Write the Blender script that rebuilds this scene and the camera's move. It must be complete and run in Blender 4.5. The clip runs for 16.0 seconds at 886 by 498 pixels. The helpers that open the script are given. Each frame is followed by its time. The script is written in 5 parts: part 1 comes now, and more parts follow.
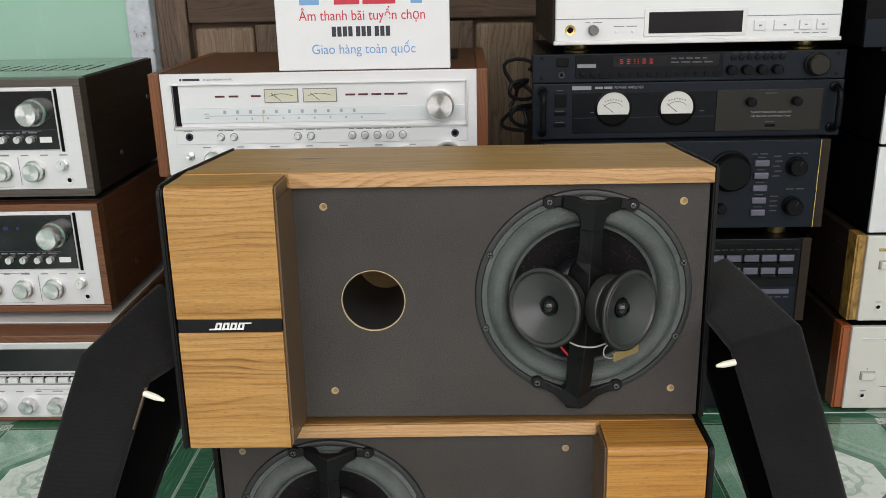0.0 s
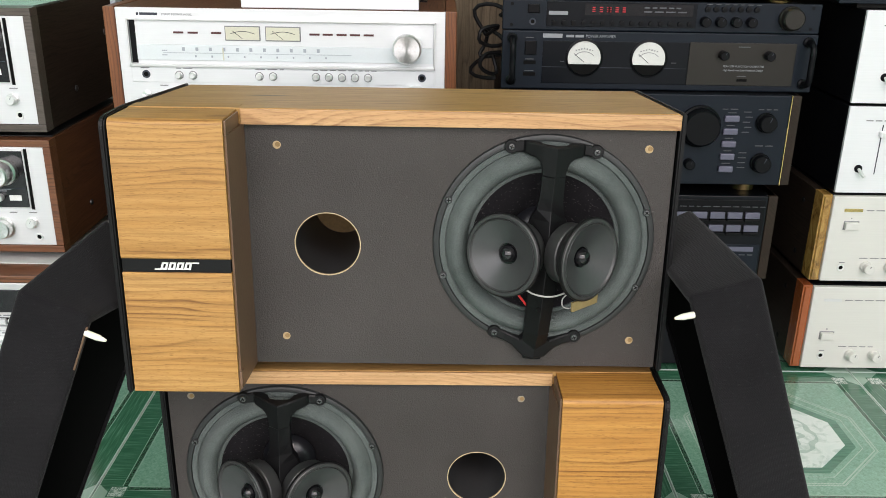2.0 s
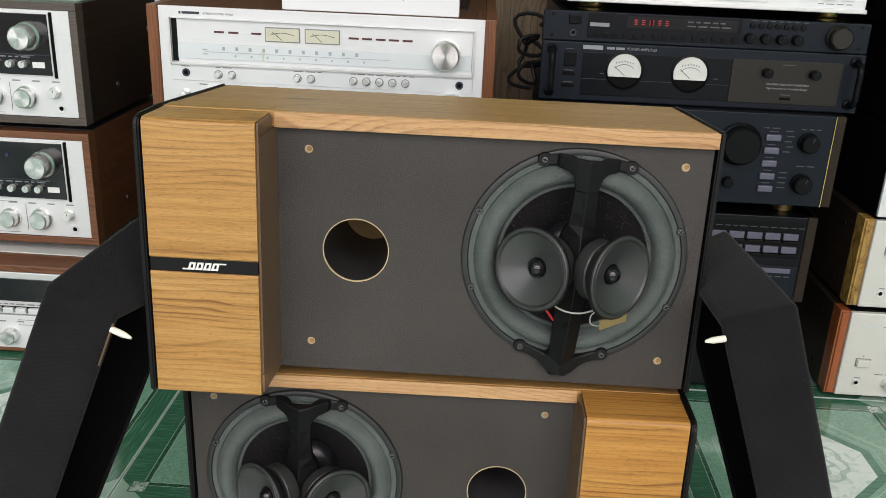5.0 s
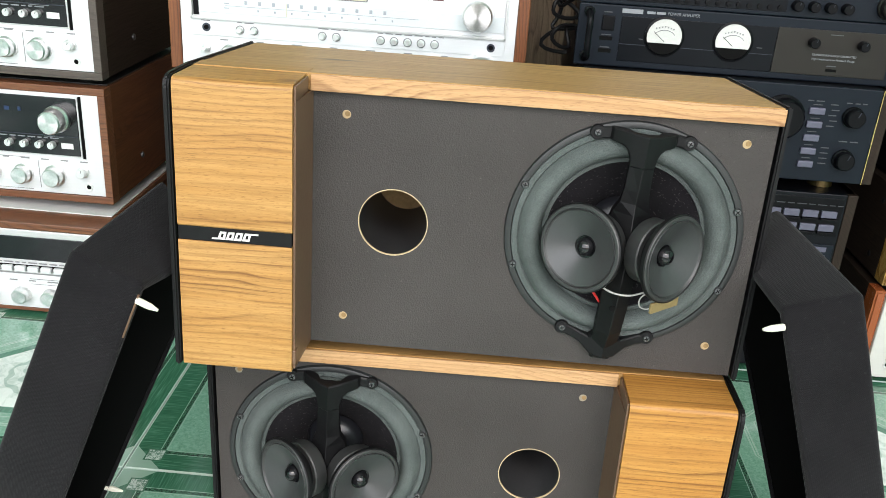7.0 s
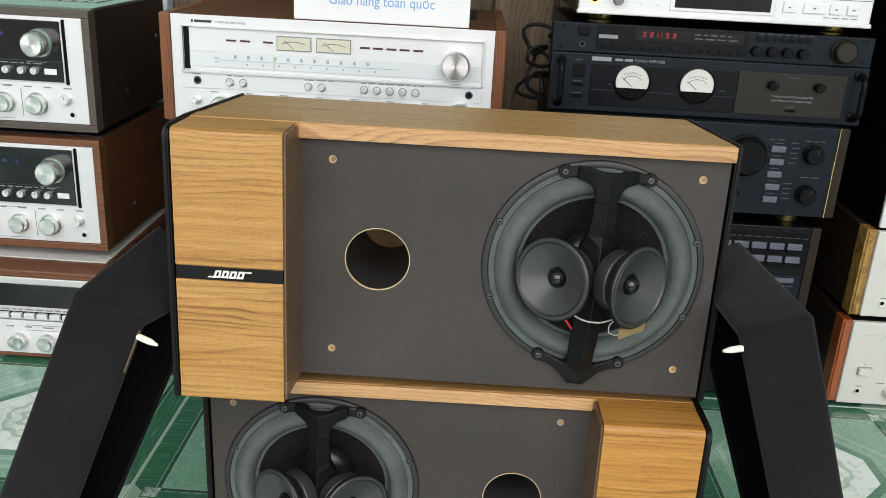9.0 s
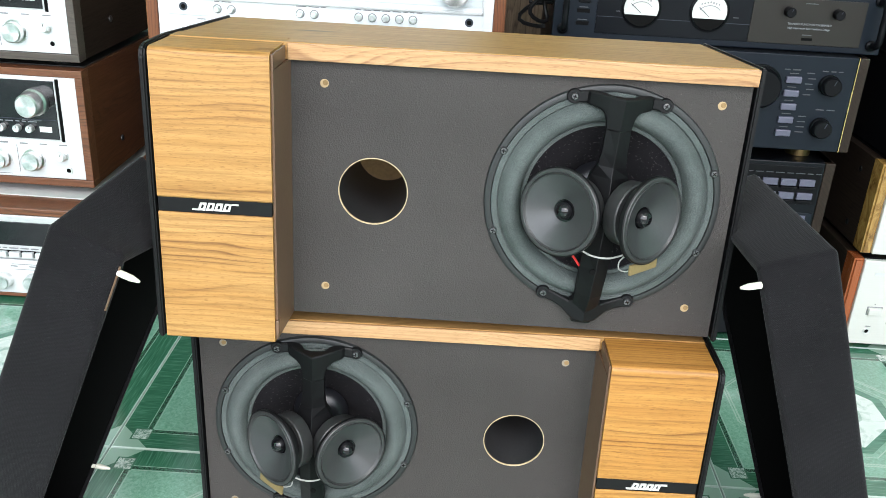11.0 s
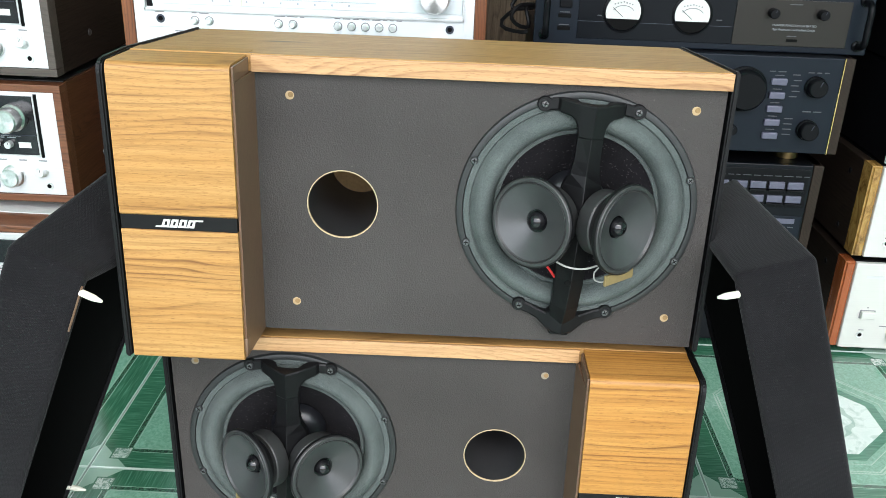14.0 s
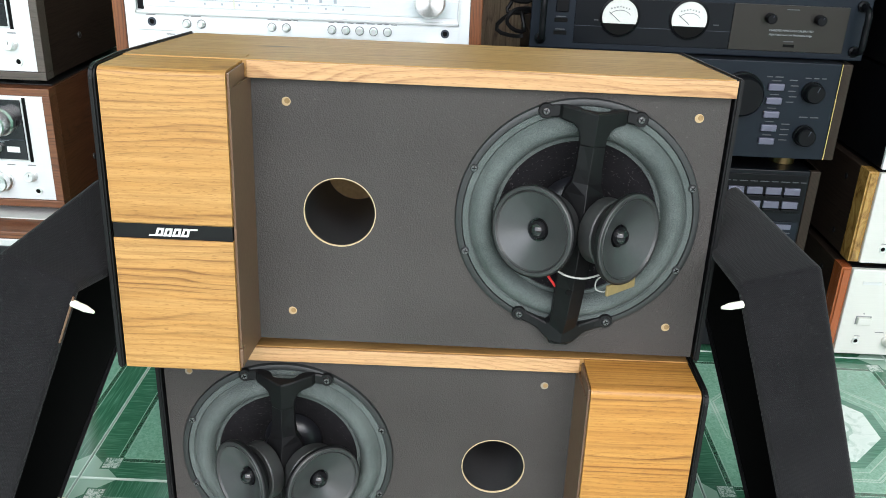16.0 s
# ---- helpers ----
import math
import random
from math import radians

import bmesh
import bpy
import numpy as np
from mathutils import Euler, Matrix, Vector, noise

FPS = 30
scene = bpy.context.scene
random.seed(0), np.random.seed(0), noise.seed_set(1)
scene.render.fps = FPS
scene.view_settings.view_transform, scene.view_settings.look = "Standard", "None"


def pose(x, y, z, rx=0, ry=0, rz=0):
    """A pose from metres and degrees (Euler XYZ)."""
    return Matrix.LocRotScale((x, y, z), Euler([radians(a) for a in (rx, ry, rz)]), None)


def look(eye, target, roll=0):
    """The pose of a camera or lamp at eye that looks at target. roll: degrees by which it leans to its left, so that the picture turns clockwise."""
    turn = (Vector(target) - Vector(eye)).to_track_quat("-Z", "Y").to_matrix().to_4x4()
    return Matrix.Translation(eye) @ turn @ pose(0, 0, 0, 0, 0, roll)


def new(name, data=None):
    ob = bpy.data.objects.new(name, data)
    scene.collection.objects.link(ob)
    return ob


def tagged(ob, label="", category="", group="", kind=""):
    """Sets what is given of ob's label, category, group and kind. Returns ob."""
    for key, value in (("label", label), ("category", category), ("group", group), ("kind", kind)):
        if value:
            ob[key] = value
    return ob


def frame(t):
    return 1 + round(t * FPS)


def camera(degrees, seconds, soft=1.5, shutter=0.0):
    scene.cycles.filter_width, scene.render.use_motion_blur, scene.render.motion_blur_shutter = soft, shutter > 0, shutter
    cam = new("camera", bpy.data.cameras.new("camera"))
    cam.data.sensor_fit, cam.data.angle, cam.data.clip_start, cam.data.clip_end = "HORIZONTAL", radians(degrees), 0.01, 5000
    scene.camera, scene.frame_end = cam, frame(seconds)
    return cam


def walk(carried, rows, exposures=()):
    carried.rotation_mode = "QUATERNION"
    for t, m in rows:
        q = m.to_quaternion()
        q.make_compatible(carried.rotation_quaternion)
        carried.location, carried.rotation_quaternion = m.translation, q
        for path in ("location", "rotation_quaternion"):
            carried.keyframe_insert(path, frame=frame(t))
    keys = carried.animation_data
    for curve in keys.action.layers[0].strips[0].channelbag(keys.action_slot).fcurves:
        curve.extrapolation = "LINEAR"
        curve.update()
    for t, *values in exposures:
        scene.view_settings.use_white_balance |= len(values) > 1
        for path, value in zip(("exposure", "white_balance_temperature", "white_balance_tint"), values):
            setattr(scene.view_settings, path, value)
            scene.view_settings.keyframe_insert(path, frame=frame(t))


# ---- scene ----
cam = camera(53.96, 16.0, soft=0.5)
PATH = [
    (0, (0.1379, -0.8108, 0.7478), (0.0858, 1.0923, 0.1351), -1.20),
    (0.2, (0.1319, -0.8033, 0.7457), (0.1267, 1.0960, 0.1207), -0.62),
    (0.5, (0.1236, -0.7930, 0.7427), (0.1452, 1.1011, 0.1009), 0.17),
    (1, (0.1348, -0.7880, 0.7299), (0.1714, 1.0931, 0.0517), 0.56),
    (1.5, (0.1448, -0.7941, 0.7333), (0.1619, 1.0751, 0.0223), 0.74),
    (2, (0.1514, -0.7899, 0.7288), (0.1644, 1.0806, 0.0208), 0.96),
    (2.5, (0.1596, -0.7925, 0.7257), (0.1614, 1.0757, 0.0119), 1.19),
    (3, (0.1629, -0.8032, 0.7329), (0.1506, 1.0679, 0.0266), 1.43),
    (3.5, (0.1590, -0.8044, 0.7328), (0.1147, 1.0758, 0.0523), 1.65),
    (4, (0.1630, -0.7991, 0.7303), (0.1185, 1.0810, 0.0496), 1.91),
    (4.2, (0.1612, -0.7921, 0.7314), (0.1154, 1.0849, 0.0426), 2.04),
    (6.3, (0.1378, -0.7597, 0.7254), (0.0502, 1.1081, 0.0158), 2.91),
    (6.5, (0.1258, -0.7353, 0.7245), (0.0638, 1.1250, -0.0072), 3.59),
    (7, (0.1178, -0.7374, 0.7257), (0.0542, 1.1016, -0.0581), 3.94),
    (7.5, (0.1334, -0.7742, 0.7427), (0.0758, 1.0774, -0.0111), 3.42),
    (8, (0.1469, -0.7961, 0.7441), (0.0525, 1.0767, 0.0487), 2.85),
    (8.2, (0.1383, -0.8038, 0.7441), (0.0857, 1.0753, 0.0612), 3.15),
    (10.3, (0.1228, -0.7621, 0.7203), (0.0899, 1.0915, -0.0301), 3.00),
    (10.5, (0.1238, -0.7601, 0.7189), (0.0967, 1.0851, -0.0521), 3.07),
    (11, (0.1238, -0.7488, 0.7109), (0.0949, 1.0804, -0.0974), 3.20),
    (11.5, (0.1218, -0.7509, 0.7063), (0.0793, 1.0674, -0.1255), 3.39),
    (12, (0.1194, -0.7492, 0.7054), (0.0770, 1.0615, -0.1429), 3.51),
    (12.5, (0.1178, -0.7396, 0.7011), (0.0820, 1.0722, -0.1452), 3.47),
    (13, (0.1359, -0.7416, 0.7081), (0.1059, 1.0727, -0.1328), 2.76),
    (13.5, (0.1503, -0.7362, 0.7104), (0.1138, 1.0923, -0.0990), 2.33),
    (14, (0.1511, -0.7292, 0.7106), (0.1153, 1.1053, -0.0854), 2.14),
    (14.5, (0.1498, -0.7356, 0.7109), (0.1039, 1.1001, -0.0816), 1.90),
    (15, (0.1534, -0.7372, 0.7123), (0.1188, 1.1030, -0.0702), 1.90),
    (15.5, (0.1584, -0.7325, 0.7101), (0.1338, 1.1097, -0.0682), 1.99),
    (16, (0.1421, -0.7154, 0.7108), (0.1304, 1.1216, -0.0800), 2.44),
]
walk(cam, [(t, look(eye, target, roll)) for t, eye, target, roll in PATH],
     [(0, -0.10, 7050, 17), (0.5, -0.08, 7050, 17), (1.0, 0.18, 6950, 16), (1.5, 0.35, 6900, 16), (2.5, 0.35, 6900, 16), (3.5, 0.02, 7000, 17),
      (4.2, 0.02, 7000, 17), (6.3, 0.25, 6950, 14), (6.5, 0.3, 6900, 14), (7.0, 0.72, 6700, 12), (7.5, 0.5, 6750, 13), (8.0, 0.1, 6950, 15), (8.2, 0.1, 6950, 15),
      (10.3, 0.55, 6700, 12), (10.5, 0.6, 6700, 12), (11.0, 0.87, 6350, 11), (12.5, 1.0, 6200, 10), (13.5, 0.95, 6250, 10), (14.5, 0.75, 6400, 11), (16.0, 0.75, 6400, 11)])

# ---- light ----
world = bpy.data.worlds.new("sky")
scene.world = world
world.use_nodes = True
wt = world.node_tree
sky = wt.nodes.new("ShaderNodeTexSky")
sky.sky_type, sky.sun_disc = "NISHITA", False
sky.sun_elevation, sky.sun_rotation = radians(52), radians(165)
sky.air_density, sky.dust_density = 1.0, 3.0
wt.links.new(sky.outputs[0], wt.nodes["Background"].inputs[0])
wt.nodes["Background"].inputs[1].default_value = 0.15
sun = new("sun", bpy.data.lights.new("sun", "SUN"))
sun.data.energy, sun.data.angle, sun.data.color = 1.1, radians(30), (1.0, 0.97, 0.92)
sun.matrix_world = look((0.4, -4.0, 5.0), (0, 0, 0))
door_light = new("shopfront_light", bpy.data.lights.new("shopfront_light", "AREA"))
door_light.data.shape, door_light.data.size, door_light.data.size_y = "RECTANGLE", 4.6, 2.4
door_light.data.energy, door_light.data.color = 85, (0.96, 0.98, 1.0)
door_light.matrix_world = look((0.0, -2.3, 1.75), (0, 0.4, 0.45))
scene.view_settings.exposure = 0.0


# ---- materials ----
class Nodes:
    """A material with short calls for its nodes."""

    def __init__(self, name, rough=0.5, metal=0.0, spec=0.5):
        self.m = bpy.data.materials.new(name)
        self.m.use_nodes = True
        self.t = self.m.node_tree
        self.b = self.t.nodes["Principled BSDF"]
        self.b.inputs["Roughness"].default_value = rough
        self.b.inputs["Metallic"].default_value = metal
        self.b.inputs["Specular IOR Level"].default_value = spec
        self.coord = self.t.nodes.new("ShaderNodeTexCoord").outputs["Object"]

    def put(self, socket, v):
        if isinstance(v, bpy.types.NodeSocket):
            self.t.links.new(v, socket)
        else:
            socket.default_value = v

    def set(self, name, v):
        self.put(self.b.inputs[name], v)

    def math(self, op, a, b=0.0, c=0.0):
        n = self.t.nodes.new("ShaderNodeMath")
        n.operation = op
        for s, v in zip(n.inputs, (a, b, c)):
            self.put(s, v)
        return n.outputs[0]

    def noise(self, scale=(1, 1, 1), size=5.0, detail=4.0, rough=0.55, warp=0.0, shift=None):
        mp = self.t.nodes.new("ShaderNodeMapping")
        self.t.links.new(self.coord, mp.inputs[0])
        mp.inputs["Scale"].default_value = scale
        if shift is not None:
            self.put(mp.inputs["Location"], shift)
        n = self.t.nodes.new("ShaderNodeTexNoise")
        self.t.links.new(mp.outputs[0], n.inputs["Vector"])
        n.inputs["Scale"].default_value, n.inputs["Detail"].default_value = size, detail
        n.inputs["Roughness"].default_value, n.inputs["Distortion"].default_value = rough, warp
        return n.outputs[0]

    def ramp(self, fac, stops):
        n = self.t.nodes.new("ShaderNodeValToRGB")
        e = n.color_ramp.elements
        while len(e) < len(stops):
            e.new(0.5)
        for k, (at, col) in zip(e, stops):
            k.position, k.color = at, (*col, 1)
        self.put(n.inputs[0], fac)
        return n.outputs[0]

    def mix(self, fac, a, b, kind="MIX"):
        n = self.t.nodes.new("ShaderNodeMix")
        n.data_type, n.blend_type = "RGBA", kind
        for s, v in ((n.inputs[0], fac), (n.inputs[6], a), (n.inputs[7], b)):
            self.put(s, (*v, 1) if isinstance(v, tuple) and len(v) == 3 else v)
        return n.outputs[2]

    def bump(self, height, strength=0.3, dist=0.001):
        n = self.t.nodes.new("ShaderNodeBump")
        n.inputs["Strength"].default_value, n.inputs["Distance"].default_value = strength, dist
        self.put(n.inputs["Height"], height)
        self.t.links.new(n.outputs[0], self.b.inputs["Normal"])

    def axes(self):
        n = self.t.nodes.new("ShaderNodeSeparateXYZ")
        self.t.links.new(self.coord, n.inputs[0])
        return n.outputs


def plain(name, col, rough=0.5, metal=0.0, vary=0.12, size=60.0, bump=0.08, spec=0.5):
    """Paint, plastic or metal with slight unevenness at two scales."""
    k = Nodes(name, rough, metal, spec)
    fine, wide = k.noise(size=size * 6, detail=3), k.noise(size=size / 8, detail=3)
    lo, hi = tuple(c * (1 - vary) for c in col), tuple(min(1, c * (1 + vary)) for c in col)
    k.set("Base Color", k.ramp(k.math("MULTIPLY_ADD", wide, 0.7, k.math("MULTIPLY", fine, 0.3)), [(0.3, lo), (0.7, hi)]))
    k.set("Roughness", k.math("MULTIPLY_ADD", wide, 0.14, rough - 0.07))
    if bump:
        k.bump(fine, bump, 0.0006)
    return k.m


def wood(name, light, mid, dark, along=0, rough=0.38, lines=1.0, size=1.0, stains=False, bend=5.0, spec=0.5, rings=150.0, seed=0.0):
    """Veneer with grain along one axis: yearly rings bent into long arches, broken by fibres and short dark pores."""
    k = Nodes(name, rough)
    info = k.t.nodes.new("ShaderNodeObjectInfo")
    shift = k.t.nodes.new("ShaderNodeCombineXYZ")
    for n in range(3):
        k.t.links.new(k.math("MULTIPLY_ADD", info.outputs["Random"], 3.0 + 2 * n, seed), shift.inputs[n])

    def grain(stretch, *rest):
        s = [size, size, size]
        s[along] *= stretch
        return k.noise(tuple(s), *rest, shift.outputs[0])

    broad = grain(0.05, 34, 3, 0.5, 0.6)
    fibre = grain(0.030, 480, 4, 0.68, 0.1)
    arch = grain(0.42, 9, 1.5, 0.45, 0.3)
    wave = grain(0.25, 46, 2, 0.5, 0.0)
    cluster = grain(0.03, 24, 2, 0.5, 0.0)
    pore = grain(0.09, 1500, 2, 0.55, 0.0)
    ax = k.axes()
    across = [v for n, v in enumerate(ax) if n != along]
    place = k.math("MULTIPLY", k.math("ADD", across[0], across[1]), rings * size)
    place = k.math("ADD", k.math("MULTIPLY_ADD", arch, bend * 2.0, place), k.math("MULTIPLY_ADD", wave, 1.1, k.math("MULTIPLY", cluster, 7.0)))
    year = k.math("FRACT", place)
    late = k.ramp(year, [(0.0, (0.10, 0.10, 0.10)), (0.35, (0.0, 0.0, 0.0)), (0.70, (0.38, 0.38, 0.38)), (0.88, (1, 1, 1)), (0.985, (0.45, 0.45, 0.45))])
    broken = k.ramp(fibre, [(0.36, (0.40, 0.40, 0.40)), (0.56, (1, 1, 1))])
    strong = k.ramp(cluster, [(0.36, (0.30, 0.30, 0.30)), (0.56, (1, 1, 1))])
    col = k.ramp(broad, [(0.28, light), (0.52, mid), (0.76, light)])
    col = k.mix(k.math("MULTIPLY", k.ramp(fibre, [(0.44, (0, 0, 0)), (0.68, (1, 1, 1))]), 0.34 * lines), col, dark)
    col = k.mix(k.math("MULTIPLY", k.math("MULTIPLY", late, broken), k.math("MULTIPLY", strong, min(1.0, 0.95 * lines))), col, dark)
    col = k.mix(k.math("MULTIPLY", k.ramp(pore, [(0.58, (0, 0, 0)), (0.66, (1, 1, 1))]), 0.45 * lines), col, dark)
    if stains:
        mark = k.noise((0.16, 1, 1), 17, 3, 0.6)
        col = k.mix(k.math("MULTIPLY", k.ramp(mark, [(0.625, (0, 0, 0)), (0.67, (1, 1, 1))]), 0.75), col, (0.035, 0.024, 0.014))
    k.set("Base Color", col)
    k.set("Roughness", k.math("MULTIPLY_ADD", fibre, 0.18, rough - 0.09))
    k.set("Specular IOR Level", spec)
    k.bump(k.math("ADD", fibre, pore), 0.14, 0.0005)
    return k.m


def brushed(name, col, rough=0.32, metal=0.9):
    """Brushed aluminium with lines along x."""
    k = Nodes(name, rough, metal)
    line, wide = k.noise((0.02, 1, 1), 900, 2), k.noise((1, 1, 1), 9, 2)
    k.set("Base Color", k.ramp(k.math("MULTIPLY_ADD", line, 0.5, k.math("MULTIPLY", wide, 0.5)), [(0.3, tuple(c * 0.93 for c in col)), (0.7, col)]))
    k.set("Roughness", k.math("MULTIPLY_ADD", line, 0.12, rough - 0.06))
    k.bump(line, 0.04, 0.0003)
    return k.m


def cloth_material():
    k = Nodes("speaker_cloth", 0.95, 0, 0.06)
    x, y, z = k.axes()
    weave = k.math("MULTIPLY", k.math("SINE", k.math("MULTIPLY", x, 4200.0)), k.math("SINE", k.math("MULTIPLY", z, 4200.0)))
    rib = k.math("SINE", k.math("MULTIPLY", k.math("ADD", z, k.math("MULTIPLY", k.noise(size=6, detail=2), 0.02)), 4600.0))
    lint = k.noise(size=420, detail=2)
    col = k.ramp(k.noise(size=14, detail=4), [(0.3, (0.0094, 0.0088, 0.0099)), (0.7, (0.0142, 0.0133, 0.0148))])
    col = k.mix(k.ramp(lint, [(0.66, (0, 0, 0)), (0.72, (0.3, 0.3, 0.3))]), col, (0.07, 0.07, 0.07))
    col = k.mix(k.math("MULTIPLY_ADD", rib, 0.22, 0.22), col, (0.0036, 0.0034, 0.0040))
    k.set("Base Color", col)
    k.set("Sheen Weight", 0.08)
    k.bump(k.math("ADD", k.math("MULTIPLY_ADD", rib, 0.4, weave), k.noise(size=700, detail=3)), 0.35, 0.0006)
    return k.m


def baffle_material():
    k = Nodes("painted_chipboard", 0.62, 0, 0.35)
    fine, speck, wide = k.noise(size=700, detail=3), k.noise(size=480, detail=1), k.noise(size=8, detail=4)
    col = k.ramp(wide, [(0.3, (0.036, 0.0315, 0.0290)), (0.7, (0.049, 0.0435, 0.0405))])
    col = k.mix(k.ramp(speck, [(0.70, (0, 0, 0)), (0.74, (0.5, 0.5, 0.5))]), col, (0.16, 0.145, 0.13))
    k.set("Base Color", col)
    k.bump(k.math("ADD", fine, k.noise(size=210, detail=4, rough=0.7)), 0.6, 0.0011)
    return k.m


def foam_material():
    k = Nodes("foam_surround", 0.85, 0, 0.3)
    fine = k.noise(size=900, detail=3)
    col = k.ramp(k.math("MULTIPLY_ADD", fine, 0.5, k.math("MULTIPLY", k.noise(size=20), 0.5)), [(0.35, (0.052, 0.063, 0.060)), (0.66, (0.115, 0.134, 0.128))])
    k.set("Base Color", col)
    k.bump(fine, 0.9, 0.0012)
    return k.m


def tile_material():
    """Glazed tile with a printed border, an eight-sided line and a marbled middle."""
    k = Nodes("glazed_tile", 0.05, 0, 0.9)
    x, y, z = k.axes()
    ax, ay = k.math("ABSOLUTE", x), k.math("ABSOLUTE", y)
    m = k.math("MAXIMUM", ax, ay)
    total = k.math("ADD", ax, ay)
    octo = k.math("MAXIMUM", m, k.math("MULTIPLY", total, 0.74))
    leaf = k.noise(size=210, detail=3, warp=1.0)
    brush = k.noise((0.05, 1, 1), 480, 3)
    marble = k.noise(size=22, detail=6, rough=0.65, warp=2.2)

    def between(v, a, b):
        return k.math("MULTIPLY", k.math("GREATER_THAN", v, a), k.math("LESS_THAN", v, b))

    green = k.ramp(leaf, [(0.3, (0.125, 0.270, 0.190)), (0.7, (0.235, 0.420, 0.325))])
    deep = k.ramp(brush, [(0.35, (0.026, 0.112, 0.064)), (0.55, (0.042, 0.148, 0.088)), (0.72, (0.10, 0.24, 0.165))])
    white = k.ramp(marble, [(0.32, (0.42, 0.52, 0.47)), (0.5, (0.72, 0.77, 0.74)), (0.7, (0.62, 0.70, 0.66))])
    pale = (0.36, 0.47, 0.40)
    col = k.mix(k.math("LESS_THAN", octo, 0.104), green, k.ramp(brush, [(0.3, (0.03, 0.13, 0.08)), (0.7, (0.08, 0.24, 0.16))]))
    col = k.mix(k.math("LESS_THAN", octo, 0.090), col, white)
    petals = k.math("SINE", k.math("MULTIPLY", k.math("ARCTAN2", y, x), 8.0))
    radius = k.math("SQRT", k.math("ADD", k.math("MULTIPLY", x, x), k.math("MULTIPLY", y, y)))
    rose = k.math("MULTIPLY", between(radius, 0.012, 0.058), k.math("GREATER_THAN", k.math("SINE", k.math("MULTIPLY_ADD", petals, 1.2, k.math("MULTIPLY", radius, 260.0))), 0.35))
    col = k.mix(k.math("MULTIPLY", rose, 0.55), col, (0.20, 0.33, 0.27))
    stripes = k.math("GREATER_THAN", k.math("SINE", k.math("MULTIPLY", total, 1500.0)), -0.2)
    for a, b in ((0.1120, 0.1135), (0.1270, 0.1295), (0.1312, 0.1337)):
        col = k.mix(k.math("MULTIPLY", between(octo, a, b), k.math("MULTIPLY_ADD", stripes, 0.4, 0.5)), col, pale)
    col = k.mix(k.math("GREATER_THAN", m, 0.160), col, deep)
    beads = k.ramp(k.noise(size=620, detail=1, warp=1.5), [(0.50, (0, 0, 0)), (0.58, (0.75, 0.75, 0.75))])
    col = k.mix(between(m, 0.156, 0.1615), col, k.mix(beads, (0.012, 0.058, 0.032), (0.10, 0.22, 0.15)))
    for a, b in ((0.1540, 0.1550), (0.1620, 0.1630)):
        col = k.mix(between(m, a, b), col, (0.30, 0.42, 0.35))
    cross = k.math("GREATER_THAN", total, 0.345)
    col = k.mix(k.math("MULTIPLY", cross, k.math("GREATER_THAN", m, 0.170)), col, (0.27, 0.40, 0.32))
    near_x, near_y = k.math("ABSOLUTE", k.math("SUBTRACT", ax, 0.166)), k.math("ABSOLUTE", k.math("SUBTRACT", ay, 0.166))
    box = k.math("MAXIMUM", near_x, near_y)
    col = k.mix(between(box, 0.0105, 0.0125), col, (0.05, 0.14, 0.09))
    col = k.mix(k.math("LESS_THAN", box, 0.0105), col, k.ramp(k.noise(size=230, detail=1, warp=2), [(0.46, (0.13, 0.22, 0.17)), (0.54, (0.52, 0.58, 0.54))]))
    col = k.mix(k.math("GREATER_THAN", m, 0.1945), col, (0.50, 0.60, 0.54))
    k.set("Base Color", col)
    k.set("Roughness", k.math("MULTIPLY_ADD", k.noise(size=5, detail=5), 0.11, 0.015))
    k.bump(k.math("MULTIPLY_ADD", leaf, 0.9, k.noise(size=12, detail=2)), 0.12, 0.0012)
    return k.m


def flaking_paint():
    k = Nodes("flaking_paint", 0.75)
    n = k.noise(size=45, detail=6, rough=0.7)
    col = k.ramp(n, [(0.34, (0.22, 0.19, 0.16)), (0.39, (0.50, 0.54, 0.60)), (0.7, (0.66, 0.70, 0.76))])
    k.set("Base Color", col)
    k.bump(n, 0.5, 0.003)
    return k.m


def plaster_material():
    k = Nodes("mint_plaster", 0.55)
    wide, mid, scuff = k.noise(size=2.2, detail=5), k.noise(size=40, detail=4), k.noise((1, 1, 0.15), 14, 5, 0.7)
    col = k.ramp(wide, [(0.3, (0.31, 0.55, 0.43)), (0.7, (0.38, 0.63, 0.51))])
    col = k.mix(k.ramp(scuff, [(0.62, (0, 0, 0)), (0.75, (0.5, 0.5, 0.5))]), col, (0.55, 0.72, 0.62))
    k.set("Base Color", col)
    k.bump(k.math("ADD", mid, wide), 0.3, 0.002)
    return k.m


def glass_panel():
    k = Nodes("smoked_panel", 0.06, 0, 0.5)
    k.set("Base Color", k.ramp(k.noise(size=12), [(0.3, (0.006, 0.006, 0.007)), (0.7, (0.012, 0.012, 0.013))]))
    k.set("Roughness", k.math("MULTIPLY_ADD", k.noise(size=30, detail=5), 0.16, 0.02))
    return k.m


def burl_material():
    k = Nodes("burl_veneer", 0.25)
    n = k.noise((1, 1, 0.5), 34, 6, 0.65, 2.6)
    k.set("Base Color", k.ramp(n, [(0.3, (0.10, 0.05, 0.012)), (0.5, (0.34, 0.19, 0.05)), (0.68, (0.46, 0.29, 0.09))]))
    return k.m


